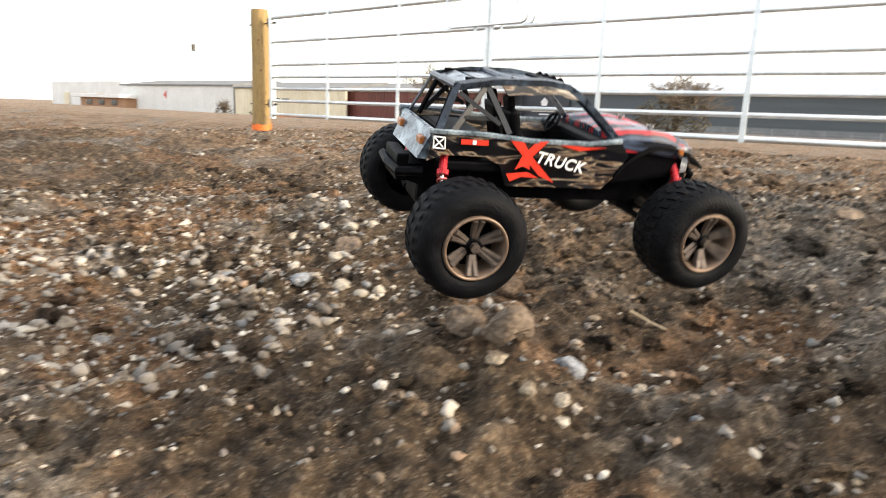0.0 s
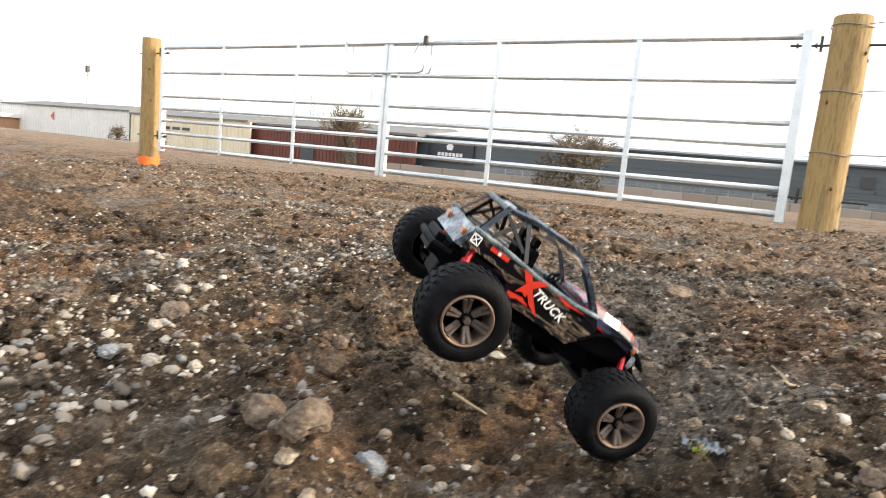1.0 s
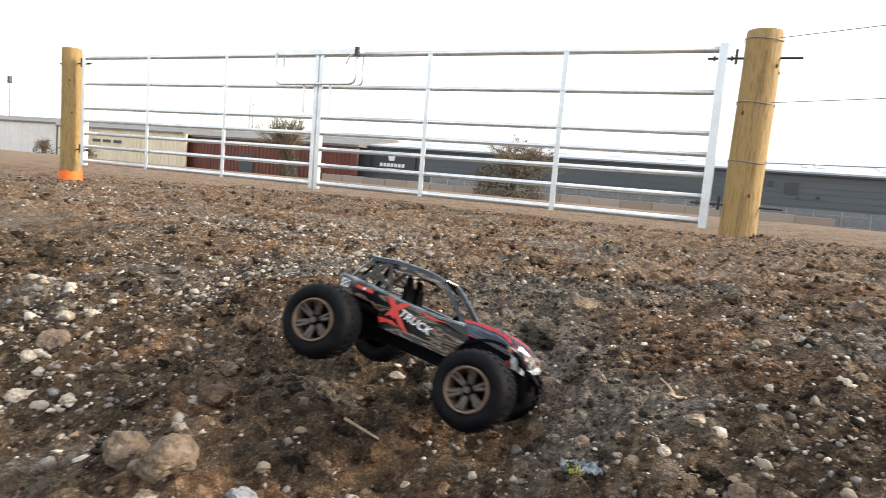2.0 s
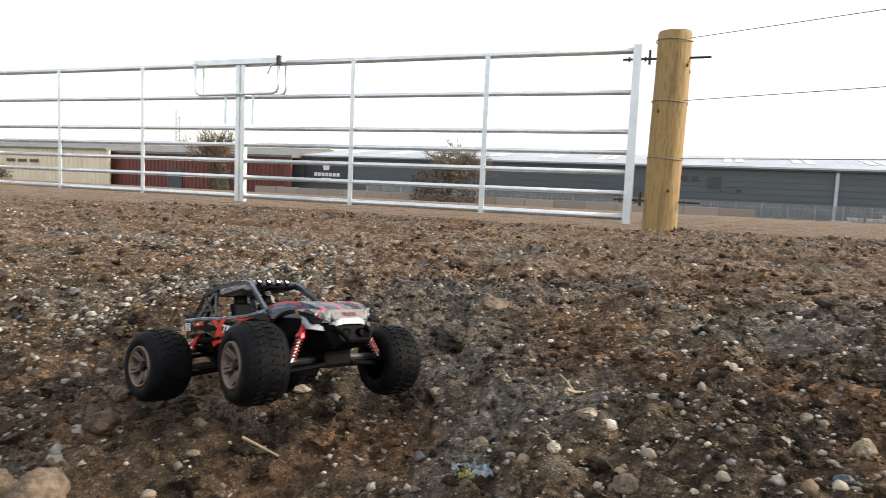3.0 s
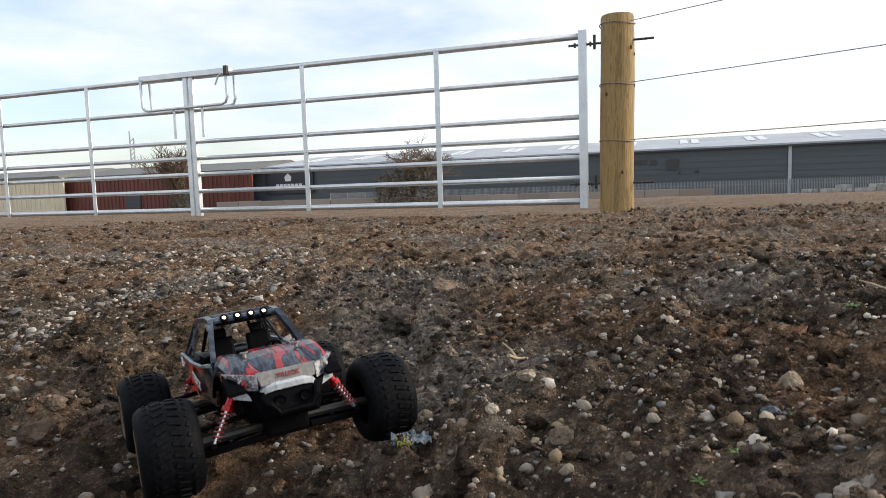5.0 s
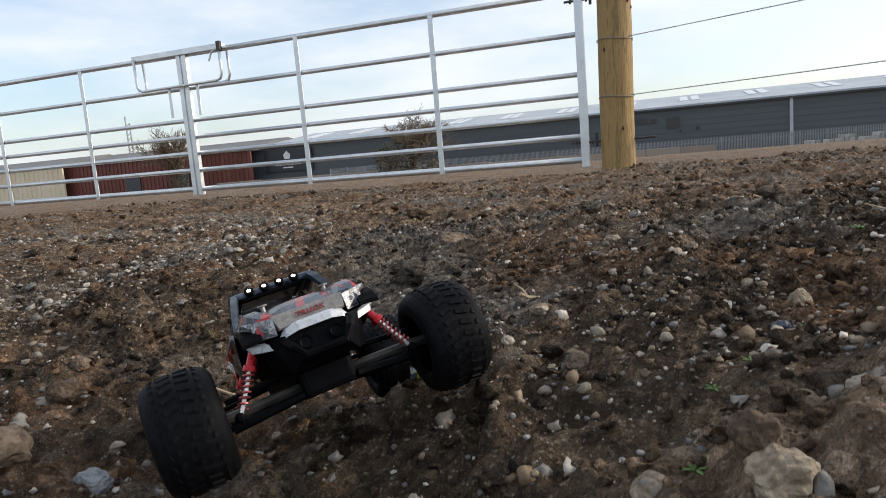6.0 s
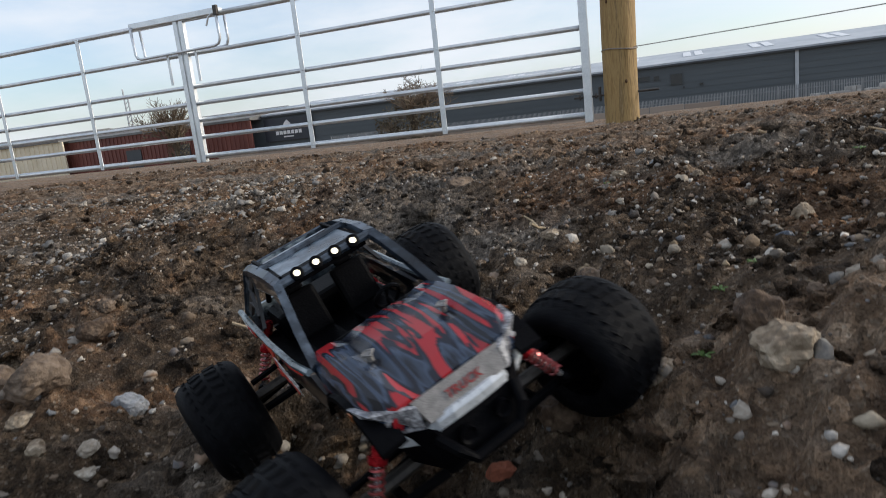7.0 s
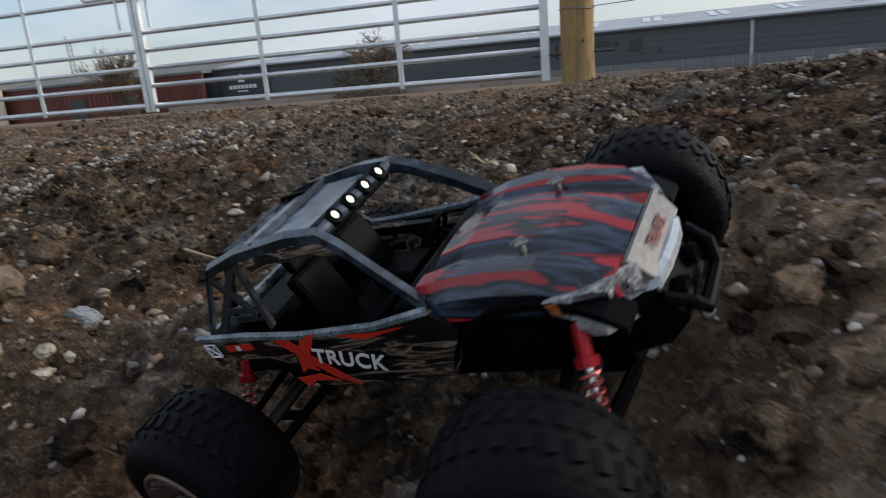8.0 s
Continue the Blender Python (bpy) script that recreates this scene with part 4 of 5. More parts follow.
def toy_truck():
    t = thing("toy_truck", "black and red toy monster truck with roll cage and big tyres", "toy truck")

    # chassis and running gear
    bm = bmesh.new()
    loft(bm, [[(x, -w, z0), (x, w, z0), (x, w * 1.15, z1), (x, -w * 1.15, z1)] for x, w, z0, z1 in
              ((-0.118, 0.018, 0.012, 0.026), (-0.085, 0.026, 0.002, 0.03), (0.08, 0.026, 0.002, 0.03), (0.122, 0.018, 0.012, 0.026))])
    part("chassis", bm, BLACK, t)
    for x in (FRONT_X, REAR_X):
        bm = bmesh.new()
        box(bm, (x - 0.018, -0.02, -0.008), (x + 0.018, 0.02, 0.034), 0.004)
        part("gearbox", bm, BLACK, t)
        bm = bmesh.new()
        s = 1 if x > 0 else -1
        plate(bm, [(x - s * 0.02, -0.04, 0.05), (x - s * 0.02, 0.04, 0.05), (x - s * 0.02, 0.03, 0.02), (x - s * 0.02, -0.03, 0.02)], (-s * 0.004, 0, 0))
        part("shock_tower", bm, BLACK, t)
        for side in (-1, 1):
            bm = bmesh.new()
            for dx in (-0.016, 0.016):
                tube(bm, [(x + dx, side * 0.02, -0.004), (x + dx * 0.5, side * 0.072, -0.008)], 0.0032, 6)
            tube(bm, [(x - 0.01, side * 0.046, -0.006), (x + 0.01, side * 0.046, -0.006)], 0.003, 6)
            part("suspension_arm", bm, BLACK, t)
            bm = bmesh.new()
            tube(bm, [(x, side * 0.018, 0.016), (x, side * 0.072, 0.012)], 0.0024, 6)
            part("upper_link", bm, BLACK, t)
            bm = bmesh.new()
            tube(bm, [(x, side * 0.015, 0.002), (x, side * 0.1, 0.0)], 0.004, 8)
            part("drive_shaft", bm, RUST_STEEL, t)
            shock(t, (x + (0.012 if x > 0 else -0.004), side * 0.038, 0.046), (x + (0.016 if x > 0 else -0.012), side * 0.066, -0.002))

    # bodyshell sides
    for side in (-1, 1):
        bm = bmesh.new()
        outer = [(-0.112, 0.050, 0.036), (-0.109, 0.052, 0.058), (-0.07, 0.053, 0.0575), (-0.03, 0.053, 0.0545), (0.02, 0.052, 0.0545), (0.05, 0.050, 0.058),
                 (0.06, 0.049, 0.047), (0.052, 0.047, 0.03), (0.042, 0.046, 0.018), (-0.045, 0.048, 0.018), (-0.052, 0.049, 0.034), (-0.066, 0.05, 0.041), (-0.1, 0.05, 0.041)]
        plate(bm, [(x, side * y, z) for x, y, z in outer], (0, -side * 0.003, 0))
        part("side_panel", bm, CAMO, t, "printed black side panel with torn cream and bronze shapes")
        bm = bmesh.new()
        tube(bm, [(x, side * y, z) for x, y, z in ((-0.112, 0.051, 0.0585), (-0.07, 0.0525, 0.0585), (-0.03, 0.0525, 0.0555), (0.02, 0.0515, 0.0555), (0.05, 0.0495, 0.059))], 0.0022, 6)
        part("waist_rail", bm, WAIST, t, "pale blue waist line")
        # flared arches
        bm = bmesh.new()
        secs = []
        for k in range(11):
            a = math.radians(42 + 112 * k / 10)
            cx, cz, rr = FRONT_X - 0.002, 0.012, 0.050
            x, z = cx + math.cos(a) * rr, cz + math.sin(a) * rr * 0.92
            secs.append([(x, side * 0.036, z), (x, side * 0.05, z - 0.001), (x * 0.998, side * 0.0505, z - 0.004), (x, side * 0.036, z - 0.003)])
        loft(bm, secs)
        part("wheel_arch", bm, BLACK, t)
        # red cross emblem, lettering and small badges
        ym = side * 0.0535
        bm = bmesh.new()
        plate(bm, [(-0.0505, ym, 0.0575), (-0.0395, ym, 0.0575), (-0.0275, ym, 0.043), (-0.0065, ym, 0.0235), (-0.0205, ym, 0.029), (-0.0335, ym, 0.041)], (0, side * 0.0006, 0))
        plate(bm, [(-0.0165, ym, 0.0565), (-0.0270, ym, 0.0555), (-0.0375, ym, 0.043), (-0.0415, ym, 0.033), (-0.0355, ym, 0.036), (-0.0290, ym, 0.0335), (-0.0305, ym, 0.0415)], (0, side * 0.0008, 0))
        plate(bm, [(-0.0485, ym, 0.0295), (-0.0305, ym, 0.0315), (-0.0205, ym, 0.027), (-0.0355, ym, 0.0275), (-0.0445, ym, 0.0235)], (0, side * 0.0007, 0))
        plate(bm, [(-0.008, ym - side * 0.0008, 0.0545), (0.018, ym - side * 0.0012, 0.053), (0.036, ym - side * 0.0022, 0.0535), (0.012, ym - side * 0.0012, 0.05)], (0, side * 0.0009, 0))
        part("emblem", bm, RED, t, "red torn cross decal")
        turn = pose(-0.0045 if side < 0 else -0.001, side * 0.0549, 0.0402, 90, 0, 0 if side < 0 else 180)
        lettering("lettering", "TRUCK", 0.0126, turn @ pose(0, 0, 0, 0, 0, -10 if side < 0 else 10), WHITE_INK, t)
        bm = bmesh.new()
        plate(bm, [(-0.088, side * 0.0538, 0.0545), (-0.066, side * 0.0538, 0.0545), (-0.066, side * 0.0538, 0.0505), (-0.088, side * 0.0538, 0.0505)], (0, side * 0.0004, 0))
        part("badge", bm, RED, t, "small red badge")
        bm = bmesh.new()
        plate(bm, [(-0.079, side * 0.0544, 0.054), (-0.076, side * 0.0544, 0.054), (-0.076, side * 0.0544, 0.051), (-0.079, side * 0.0544, 0.051)], (0, side * 0.0003, 0))
        part("badge_mark", bm, WHITE_INK, t)
        bm = bmesh.new()
        for a, b in (((-0.109, 0.055), (-0.1, 0.0545)), ((-0.109, 0.0465), (-0.1, 0.046)), ((-0.109, 0.055), (-0.1085, 0.046)), ((-0.1, 0.0545), (-0.0995, 0.046)), ((-0.108, 0.054), (-0.101, 0.047)), ((-0.108, 0.047), (-0.101, 0.054))):
            tube(bm, [(a[0], side * 0.0522, a[1]), (b[0], side * 0.0522, b[1])], 0.0006, 4)
        part("square_badge", bm, WHITE_INK, t, "white square outline badge")

    # bonnet with bulged fenders
    bm = bmesh.new()
    secs = []
    for x, w, zc, zs, ze in ((0.042, 0.046, 0.0625, 0.062, 0.05), (0.06, 0.047, 0.0665, 0.065, 0.05), (0.08, 0.0475, 0.0665, 0.0655, 0.05), (0.1, 0.0475, 0.0635, 0.0635, 0.048), (0.116, 0.046, 0.059, 0.059, 0.046), (0.128, 0.038, 0.0535, 0.053, 0.044)):
        secs.append([(x, -w, ze), (x, -w * 0.98, zs - 0.005), (x, -w * 0.86, zs + 0.0025), (x, -w * 0.66, zs + 0.0025), (x, -w * 0.52, zc - 0.001), (x, -w * 0.3, zc + 0.001), (x, 0, zc + 0.0015),
                     (x, w * 0.3, zc + 0.001), (x, w * 0.52, zc - 0.001), (x, w * 0.66, zs + 0.0025), (x, w * 0.86, zs + 0.0025), (x, w * 0.98, zs - 0.005), (x, w, ze),
                     (x, w * 0.9, ze - 0.001), (x, 0, ze), (x, -w * 0.9, ze - 0.001)])
    loft(bm, secs)
    part("bonnet", bm, STRIPES, t, "dark blue bonnet with torn red stripes", smooth=False)
    for side in (-1, 1):
        bm = bmesh.new()
        tube(bm, [(0.09, side * 0.0242, 0.064), (0.09, side * 0.0242, 0.0692)], 0.0018, 8)
        tube(bm, [(0.086, side * 0.0242, 0.0686), (0.09, side * 0.021, 0.0692), (0.094, side * 0.0242, 0.0686), (0.09, side * 0.0275, 0.0692)], 0.0008, 5, closed=True)
        part("body_clip", bm, WIRE, t, "bare metal body clip")

    for side in (-1, 1):
        bm = bmesh.new()
        plate(bm, [(0.05, side * 0.045, 0.051), (0.114, side * 0.045, 0.051), (0.118, side * 0.044, 0.038), (0.108, side * 0.042, 0.03), (0.05, side * 0.042, 0.022)], (0, -side * 0.012, 0))
        part("inner_fender", bm, BLACK, t)

    # nose: grille print, headlights, chrome strip, bumper
    bm = bmesh.new()
    loft(bm, [[(0.128, -0.027, 0.0535), (0.128, 0.027, 0.0535), (0.135, 0.024, 0.0425), (0.135, -0.024, 0.0425)],
              [(0.1305, -0.0265, 0.0545), (0.1305, 0.0265, 0.0545), (0.1375, 0.0235, 0.0435), (0.1375, -0.0235, 0.0435)]])
    part("grille", bm, TAN_PLATE, t, "silvery printed grille panel")
    d = Vector((0.0085, 0, -0.011)).normalized()
    nrm = Vector((0.011, 0, 0.0085)).normalized()
    face = Matrix(((0, -d.x, nrm.x, 0.1352), (1, 0, 0, 0), (0, -d.z, nrm.z, 0.0492), (0, 0, 0, 1)))
    lettering("lettering", "TRUCK", 0.0062, face, RED_INK, t)
    for side in (-1, 1):
        h = new("headlight")
        h.parent = t
        bm = bmesh.new()
        loft(bm, [[(0.131, side * 0.0255, 0.053), (0.12, side * 0.044, 0.0565), (0.104, side * 0.0482, 0.0565), (0.106, side * 0.0482, 0.051), (0.1165, side * 0.0465, 0.044), (0.131, side * 0.026, 0.0405)],
                  [(0.1335, side * 0.0255, 0.0525), (0.1215, side * 0.046, 0.0562), (0.104, side * 0.0497, 0.0562), (0.106, side * 0.0497, 0.0507), (0.1185, side * 0.048, 0.043), (0.1335, side * 0.026, 0.040)]])
        part("lens", bm, LENS, h, "pale printed headlight")
        for q in ((0.1305, 0.0315, 0.0478), (0.1255, 0.0390, 0.0492)):
            bm = bmesh.new()
            bmesh.ops.create_uvsphere(bm, u_segments=12, v_segments=8, radius=0.0019)
            for v in bm.verts:
                v.co = Vector((v.co.x * 0.35, v.co.y, v.co.z)) + Vector((q[0], side * q[1], q[2]))
            part("bulb", bm, LENS, h, smooth=True)
        bm = bmesh.new()
        plate(bm, [(0.109, side * 0.0499, 0.0555), (0.1045, side * 0.05, 0.0555), (0.106, side * 0.05, 0.0515), (0.11, side * 0.0499, 0.0505)], (0.001, side * 0.0006, 0))
        part("side_lamp", bm, AMBER, h, "amber side lamp")
    bm = bmesh.new()
    path = [(0.1165, -0.0475, 0.0445), (0.1195, -0.0445, 0.038), (0.1305, -0.0262, 0.0335), (0.1355, -0.0205, 0.0398), (0.138, -0.012, 0.0412), (0.1385, 0.0, 0.0412)]
    path = path + [(x, -y, z) for x, y, z in path[-2::-1]]
    loft(bm, [[Vector(c) + Vector(o) for o in ((0, 0, 0.0036), (0.0022, 0, 0.0016), (0.0018, 0, -0.003), (-0.004, 0, -0.003), (-0.004, 0, 0.0036))] for c in path])
    part("chrome_strip", bm, SILVER, t, "silver strip under headlights and grille")
    bm = bmesh.new()
    loft(bm, [[(0.112, -0.04, 0.04), (0.112, 0.04, 0.04), (0.112, 0.034, 0.014), (0.112, -0.034, 0.014)],
              [(0.128, -0.034, 0.039), (0.128, 0.034, 0.039), (0.134, 0.024, 0.012), (0.134, -0.024, 0.012)],
              [(0.136, -0.024, 0.038), (0.136, 0.024, 0.038), (0.142, 0.018, 0.018), (0.142, -0.018, 0.018)]])
    bumper = part("front_bumper", bm, BLACK, t)
    bm = bmesh.new()
    tube(bm, [(0.137, -0.024, 0.034), (0.146, -0.02, 0.028), (0.148, -0.014, 0.02), (0.148, 0.014, 0.02), (0.146, 0.02, 0.028), (0.137, 0.024, 0.034)], 0.003, 8)
    part("bumper_bar", bm, BLACK, bumper)
    for y in (-0.011, 0.011):
        bm = bmesh.new()
        revolve(bm, [(0.139, 0.0045), (0.1435, 0.0045), (0.1425, 0.003), (0.1425, 0.0003)], 14, "x")
        for v in bm.verts:
            v.co += Vector((0, y, 0.029))
        part("tow_eye", bm, BLACK, bumper)

    # tail
    bm = bmesh.new()
    loft(bm, [[(-0.109, -0.048, 0.058), (-0.109, 0.048, 0.058), (-0.118, 0.043, 0.036), (-0.118, -0.043, 0.036)],
              [(-0.105, -0.048, 0.058), (-0.105, 0.048, 0.058), (-0.11, 0.045, 0.036), (-0.11, -0.045, 0.036)]])
    part("tail_panel", bm, PALE_BLUE, t, "pale blue tail panel with dark print")
    for side in (-1, 1):
        bm = bmesh.new()
        box(bm, (-0.116, side * 0.034 - 0.006, 0.046), (-0.112, side * 0.034 + 0.006, 0.052), 0.001)
        part("tail_lamp", bm, AMBER, t, "amber tail lamp")
    bm = bmesh.new()
    tube(bm, [(-0.11, -0.036, 0.024), (-0.128, -0.03, 0.022), (-0.13, 0.0, 0.022), (-0.128, 0.03, 0.022), (-0.11, 0.036, 0.024)], 0.004, 8)
    box(bm, (-0.128, -0.022, 0.012), (-0.118, 0.022, 0.034), 0.002)
    part("rear_bumper", bm, BLACK, t)

    # cabin tub, seats, wheel, dash
    bm = bmesh.new()
    box(bm, (-0.1, -0.046, 0.028), (0.046, 0.046, 0.036), 0.002)
    part("cabin_floor", bm, BLACK, t)
    for side in (-1, 1):
        s = new("seat")
        s.parent = t
        bm = bmesh.new()
        box(bm, (-0.03, side * 0.02 - 0.013, 0.036), (0.0, side * 0.02 + 0.013, 0.044), 0.003)
        part("cushion", bm, BLACK, s)
        bm = bmesh.new()
        box(bm, (-0.004, -0.013, 0), (0.004, 0.013, 0.034), 0.003, pose(-0.031, side * 0.02, 0.042, 0, -14, 0))
        box(bm, (-0.003, -0.007, 0.034), (0.003, 0.007, 0.044), 0.002, pose(-0.031, side * 0.02, 0.042, 0, -14, 0))
        part("backrest", bm, BLACK, s)
    bm = bmesh.new()
    box(bm, (0.026, -0.044, 0.036), (0.046, 0.044, 0.058), 0.004)
    part("dashboard", bm, BLACK, t)
    bm = bmesh.new()
    m = pose(0.02, 0.02, 0.06, 0, -60, 0)
    tube(bm, [m @ Vector((math.cos(a) * 0.009, math.sin(a) * 0.009, 0)) for a in [2 * math.pi * k / 18 for k in range(18)]], 0.0014, 6, closed=True)
    tube(bm, [m @ Vector((0, 0, 0)), (0.032, 0.02, 0.052)], 0.0016, 6)
    tube(bm, [m @ Vector((-0.009, 0, 0)), m @ Vector((0.009, 0, 0))], 0.0012, 5)
    part("steering_wheel", bm, BLACK, t)
    bm = bmesh.new()
    box(bm, (-0.098, -0.036, 0.036), (-0.06, 0.036, 0.056), 0.005)
    part("engine_cover", bm, BLACK, t)

    # roll cage and roof
    cage = new("roll_cage")
    cage.parent = t
    for side in (-1, 1):
        bm = bmesh.new()
        pts = [(-0.104, 0.046, 0.058), (-0.09, 0.0345, 0.0905), (-0.06, 0.035, 0.0965), (-0.02, 0.0345, 0.0985), (0.0, 0.034, 0.0965), (0.012, 0.0365, 0.0895), (0.03, 0.041, 0.0745), (0.048, 0.0445, 0.0585)]
        loft(bm, [[(x + dx, side * (y + dy), z + dz) for dx, dy, dz in ((0.0025, 0.003, 0.002), (-0.001, -0.003, 0.003), (-0.0025, -0.003, -0.002), (0.001, 0.003, -0.003))] for x, y, z in pts])
        part("side_hoop", bm, BODY_BLUE, cage, "slate blue printed cage rail")
        # quarter plate: a pierced triangle of flat bars
        for p, q, wd in (((-0.066, 0.036, 0.093), (-0.092, 0.0475, 0.0595), 0.0042), ((-0.066, 0.036, 0.093), (-0.048, 0.0495, 0.0595), 0.0042),
                         ((-0.088, 0.0385, 0.086), (-0.056, 0.0475, 0.066), 0.0032), ((-0.084, 0.0445, 0.069), (-0.058, 0.0445, 0.069), 0.003)):
            bm = bmesh.new()
            e0, e1 = Vector((p[0], side * p[1], p[2])), Vector((q[0], side * q[1], q[2]))
            across = (e1 - e0).cross(Vector((0, 1, 0))).normalized() * wd * 0.5
            plate(bm, [e0 - across, e0 + across, e1 + across, e1 - across], (0, -side * 0.0025, 0))
            part("rear_brace", bm, CAGE_GREY, cage, "grey moulded brace")
        # printed panel between roof rail and side window
        bm = bmesh.new()
        plate(bm, [(-0.056, side * 0.0375, 0.0955), (-0.02, side * 0.0372, 0.097), (0.0, side * 0.0368, 0.0945), (0.012, side * 0.039, 0.0875), (0.004, side * 0.0392, 0.0875), (-0.006, side * 0.0385, 0.0905), (-0.03, side * 0.0392, 0.0885), (-0.05, side * 0.0395, 0.087)], (0, -side * 0.002, 0))
        part("window_surround", bm, CAMO, cage, "torn cream print over the side window")
        bm = bmesh.new()
        tube(bm, [(-0.1, side * 0.03, 0.058), (-0.088, side * 0.022, 0.0905)], 0.0022, 6)
        part("tail_strut", bm, BLACK, cage)
    for x, z, y, r in ((-0.09, 0.0905, 0.034, 0.003), (-0.046, 0.0975, 0.034, 0.003), (0.0, 0.0962, 0.0335, 0.003), (0.047, 0.06, 0.044, 0.002)):
        bm = bmesh.new()
        tube(bm, [(x, -y, z), (x, y, z)], r, 8)
        part("cross_bar", bm, BODY_BLUE, cage)
    bm = bmesh.new()
    loft(bm, [[(x, -w, z), (x, w, z), (x, w, z - 0.0025), (x, -w, z - 0.0025)] for x, w, z in ((-0.068, 0.0255, 0.0955), (-0.04, 0.027, 0.0975), (-0.011, 0.0275, 0.097))])
    part("roof_panel", bm, ROOF_PRINT, t, "slate blue and white printed roof panel")
    for y in (-0.0285, 0.0285):
        bm = bmesh.new()
        box(bm, (-0.082, y - 0.0012, 0.0925), (-0.012, y + 0.0012, 0.0972), 0.0006)
        part("roof_slat", bm, BLACK, t)
    bm = bmesh.new()
    loft(bm, [[(-0.088, -0.026, 0.0915), (-0.088, 0.026, 0.0915), (-0.088, 0.026, 0.089), (-0.088, -0.026, 0.089)], [(-0.074, -0.026, 0.0962), (-0.074, 0.026, 0.0962), (-0.074, 0.026, 0.0937), (-0.074, -0.026, 0.0937)]])
    part("rear_spoiler", bm, PALE_BLUE, t, "pale blue printed rear spoiler")
    bar = new("light_bar")
    bar.parent = t
    bm = bmesh.new()
    box(bm, (-0.009, -0.029, 0.0905), (0.0015, 0.029, 0.099), 0.002)
    part("housing", bm, BLACK, bar)
    for y in (-0.0205, -0.0069, 0.0069, 0.0205):
        bm = bmesh.new()
        revolve(bm, [(0.0035, 0.0044), (0.0065, 0.0043), (0.0072, 0.0022)], 16, "x")
        tilt = Matrix.Translation((-0.0025, y, 0.095)) @ Matrix.Rotation(radians(-32), 4, "Y")
        for v in bm.verts:
            v.co = tilt @ v.co
        part("bezel", bm, BLACK, bar)
        bm = bmesh.new()
        revolve(bm, [(0.0066, 0.0022), (0.0072, 0.0014), (0.0076, 0.0003)], 16, "x")
        for v in bm.verts:
            v.co = tilt @ v.co
        part("led", bm, LAMP_ON, bar, "lit warm white LED")
    wheels = {}
    for key, x, side in (("fr", FRONT_X, -1), ("fl", FRONT_X, 1), ("rr", REAR_X, -1), ("rl", REAR_X, 1)):
        wheels[key] = wheel_thing("wheel", t, side)
    return t, wheels


# ---- the place ----
build_ground()
scatter("clods", 95000, (-1.5, 1.4, -4.62, -2.9), (0.0016, 0.0085), 1, CLOD, "crumbly dark brown soil crumbs", "soil crumbs", 5, 0.35, (0.5, 0.9), 1.5, 0.7, 0, (0.0, 0.0), 0.22)
scatter("lumps", 6500, (-1.7, 1.5, -4.62, -2.7), (0.006, 0.018), 2, CLOD, "rough dark brown soil lumps", "soil lumps", 15, 0.5, (0.4, 0.7), 1.3, 1.2, 1, (0.0, 0.0), 0.24)
scatter("big_clods", 520, (-1.7, 1.5, -4.35, -2.7), (0.014, 0.03), 3, CLOD, "large crusted soil clods bedded in the ground", "soil clods", 33, 0.55, (0.4, 0.65), 1.2, 0.9)
scatter("gravel", 60000, (-1.5, 1.4, -4.62, -2.9), (0.0011, 0.0046), 1, PEBBLE, "fine pale and brown grit on the soil", "gravel", 6, 0.2, (0.5, 0.9), 1.4, 0.5, 0, (0.3, 0.2))
scatter("pebbles", 3800, (-1.7, 1.5, -4.62, -2.7), (0.0035, 0.0085), 2, PEBBLE, "pale and brown pebbles lying on the soil", "pebbles", 7, 0.35, (0.5, 0.85), 1.2, 0.75, 1, (0.35, 0.2))
scatter("pale_gravel", 15000, (-2.3, 0.4, -4.4, -2.5), (0.0030, 0.0115), 2, PALE_GRAVEL, "bed of pale flint gravel pressed into soil", "gravel", 21, 0.42, (0.45, 0.8), 1.5, 0.75, 1, (0.75, 0.2), -0.42)
scatter("flints", 2400, (-0.6, 1.5, -4.15, -1.7), (0.0026, 0.0085), 2, PALE_GRAVEL, "scattered pale flints on the brown soil", "gravel", 22, 0.35, (0.5, 0.85), 1.0, 0.75)
scatter("far_clods", 26000, (-6.8, 3.5, -2.9, 0.7), (0.004, 0.02), 1, CLOD, "soil lumps spread towards the gate", "soil lumps", 8, 0.35, (0.5, 0.9), 1.0, 0.8, 0)
scatter("bank_stones", 560, (0.3, 0.95, -4.32, -3.85), (0.0028, 0.0095), 2, BANK_STONE, "tan and brown stones in the loose bank", "stones", 41, 0.4, (0.55, 0.9), 1.0, 0.4)
scatter("far_gravel", 26000, (-6.5, 3.5, -2.9, -0.1), (0.0025, 0.010), 1, PEBBLE, "pale gravel spread towards the gate", "gravel", 9, 0.2, (0.5, 0.9), 1.0, 0.5, 0)

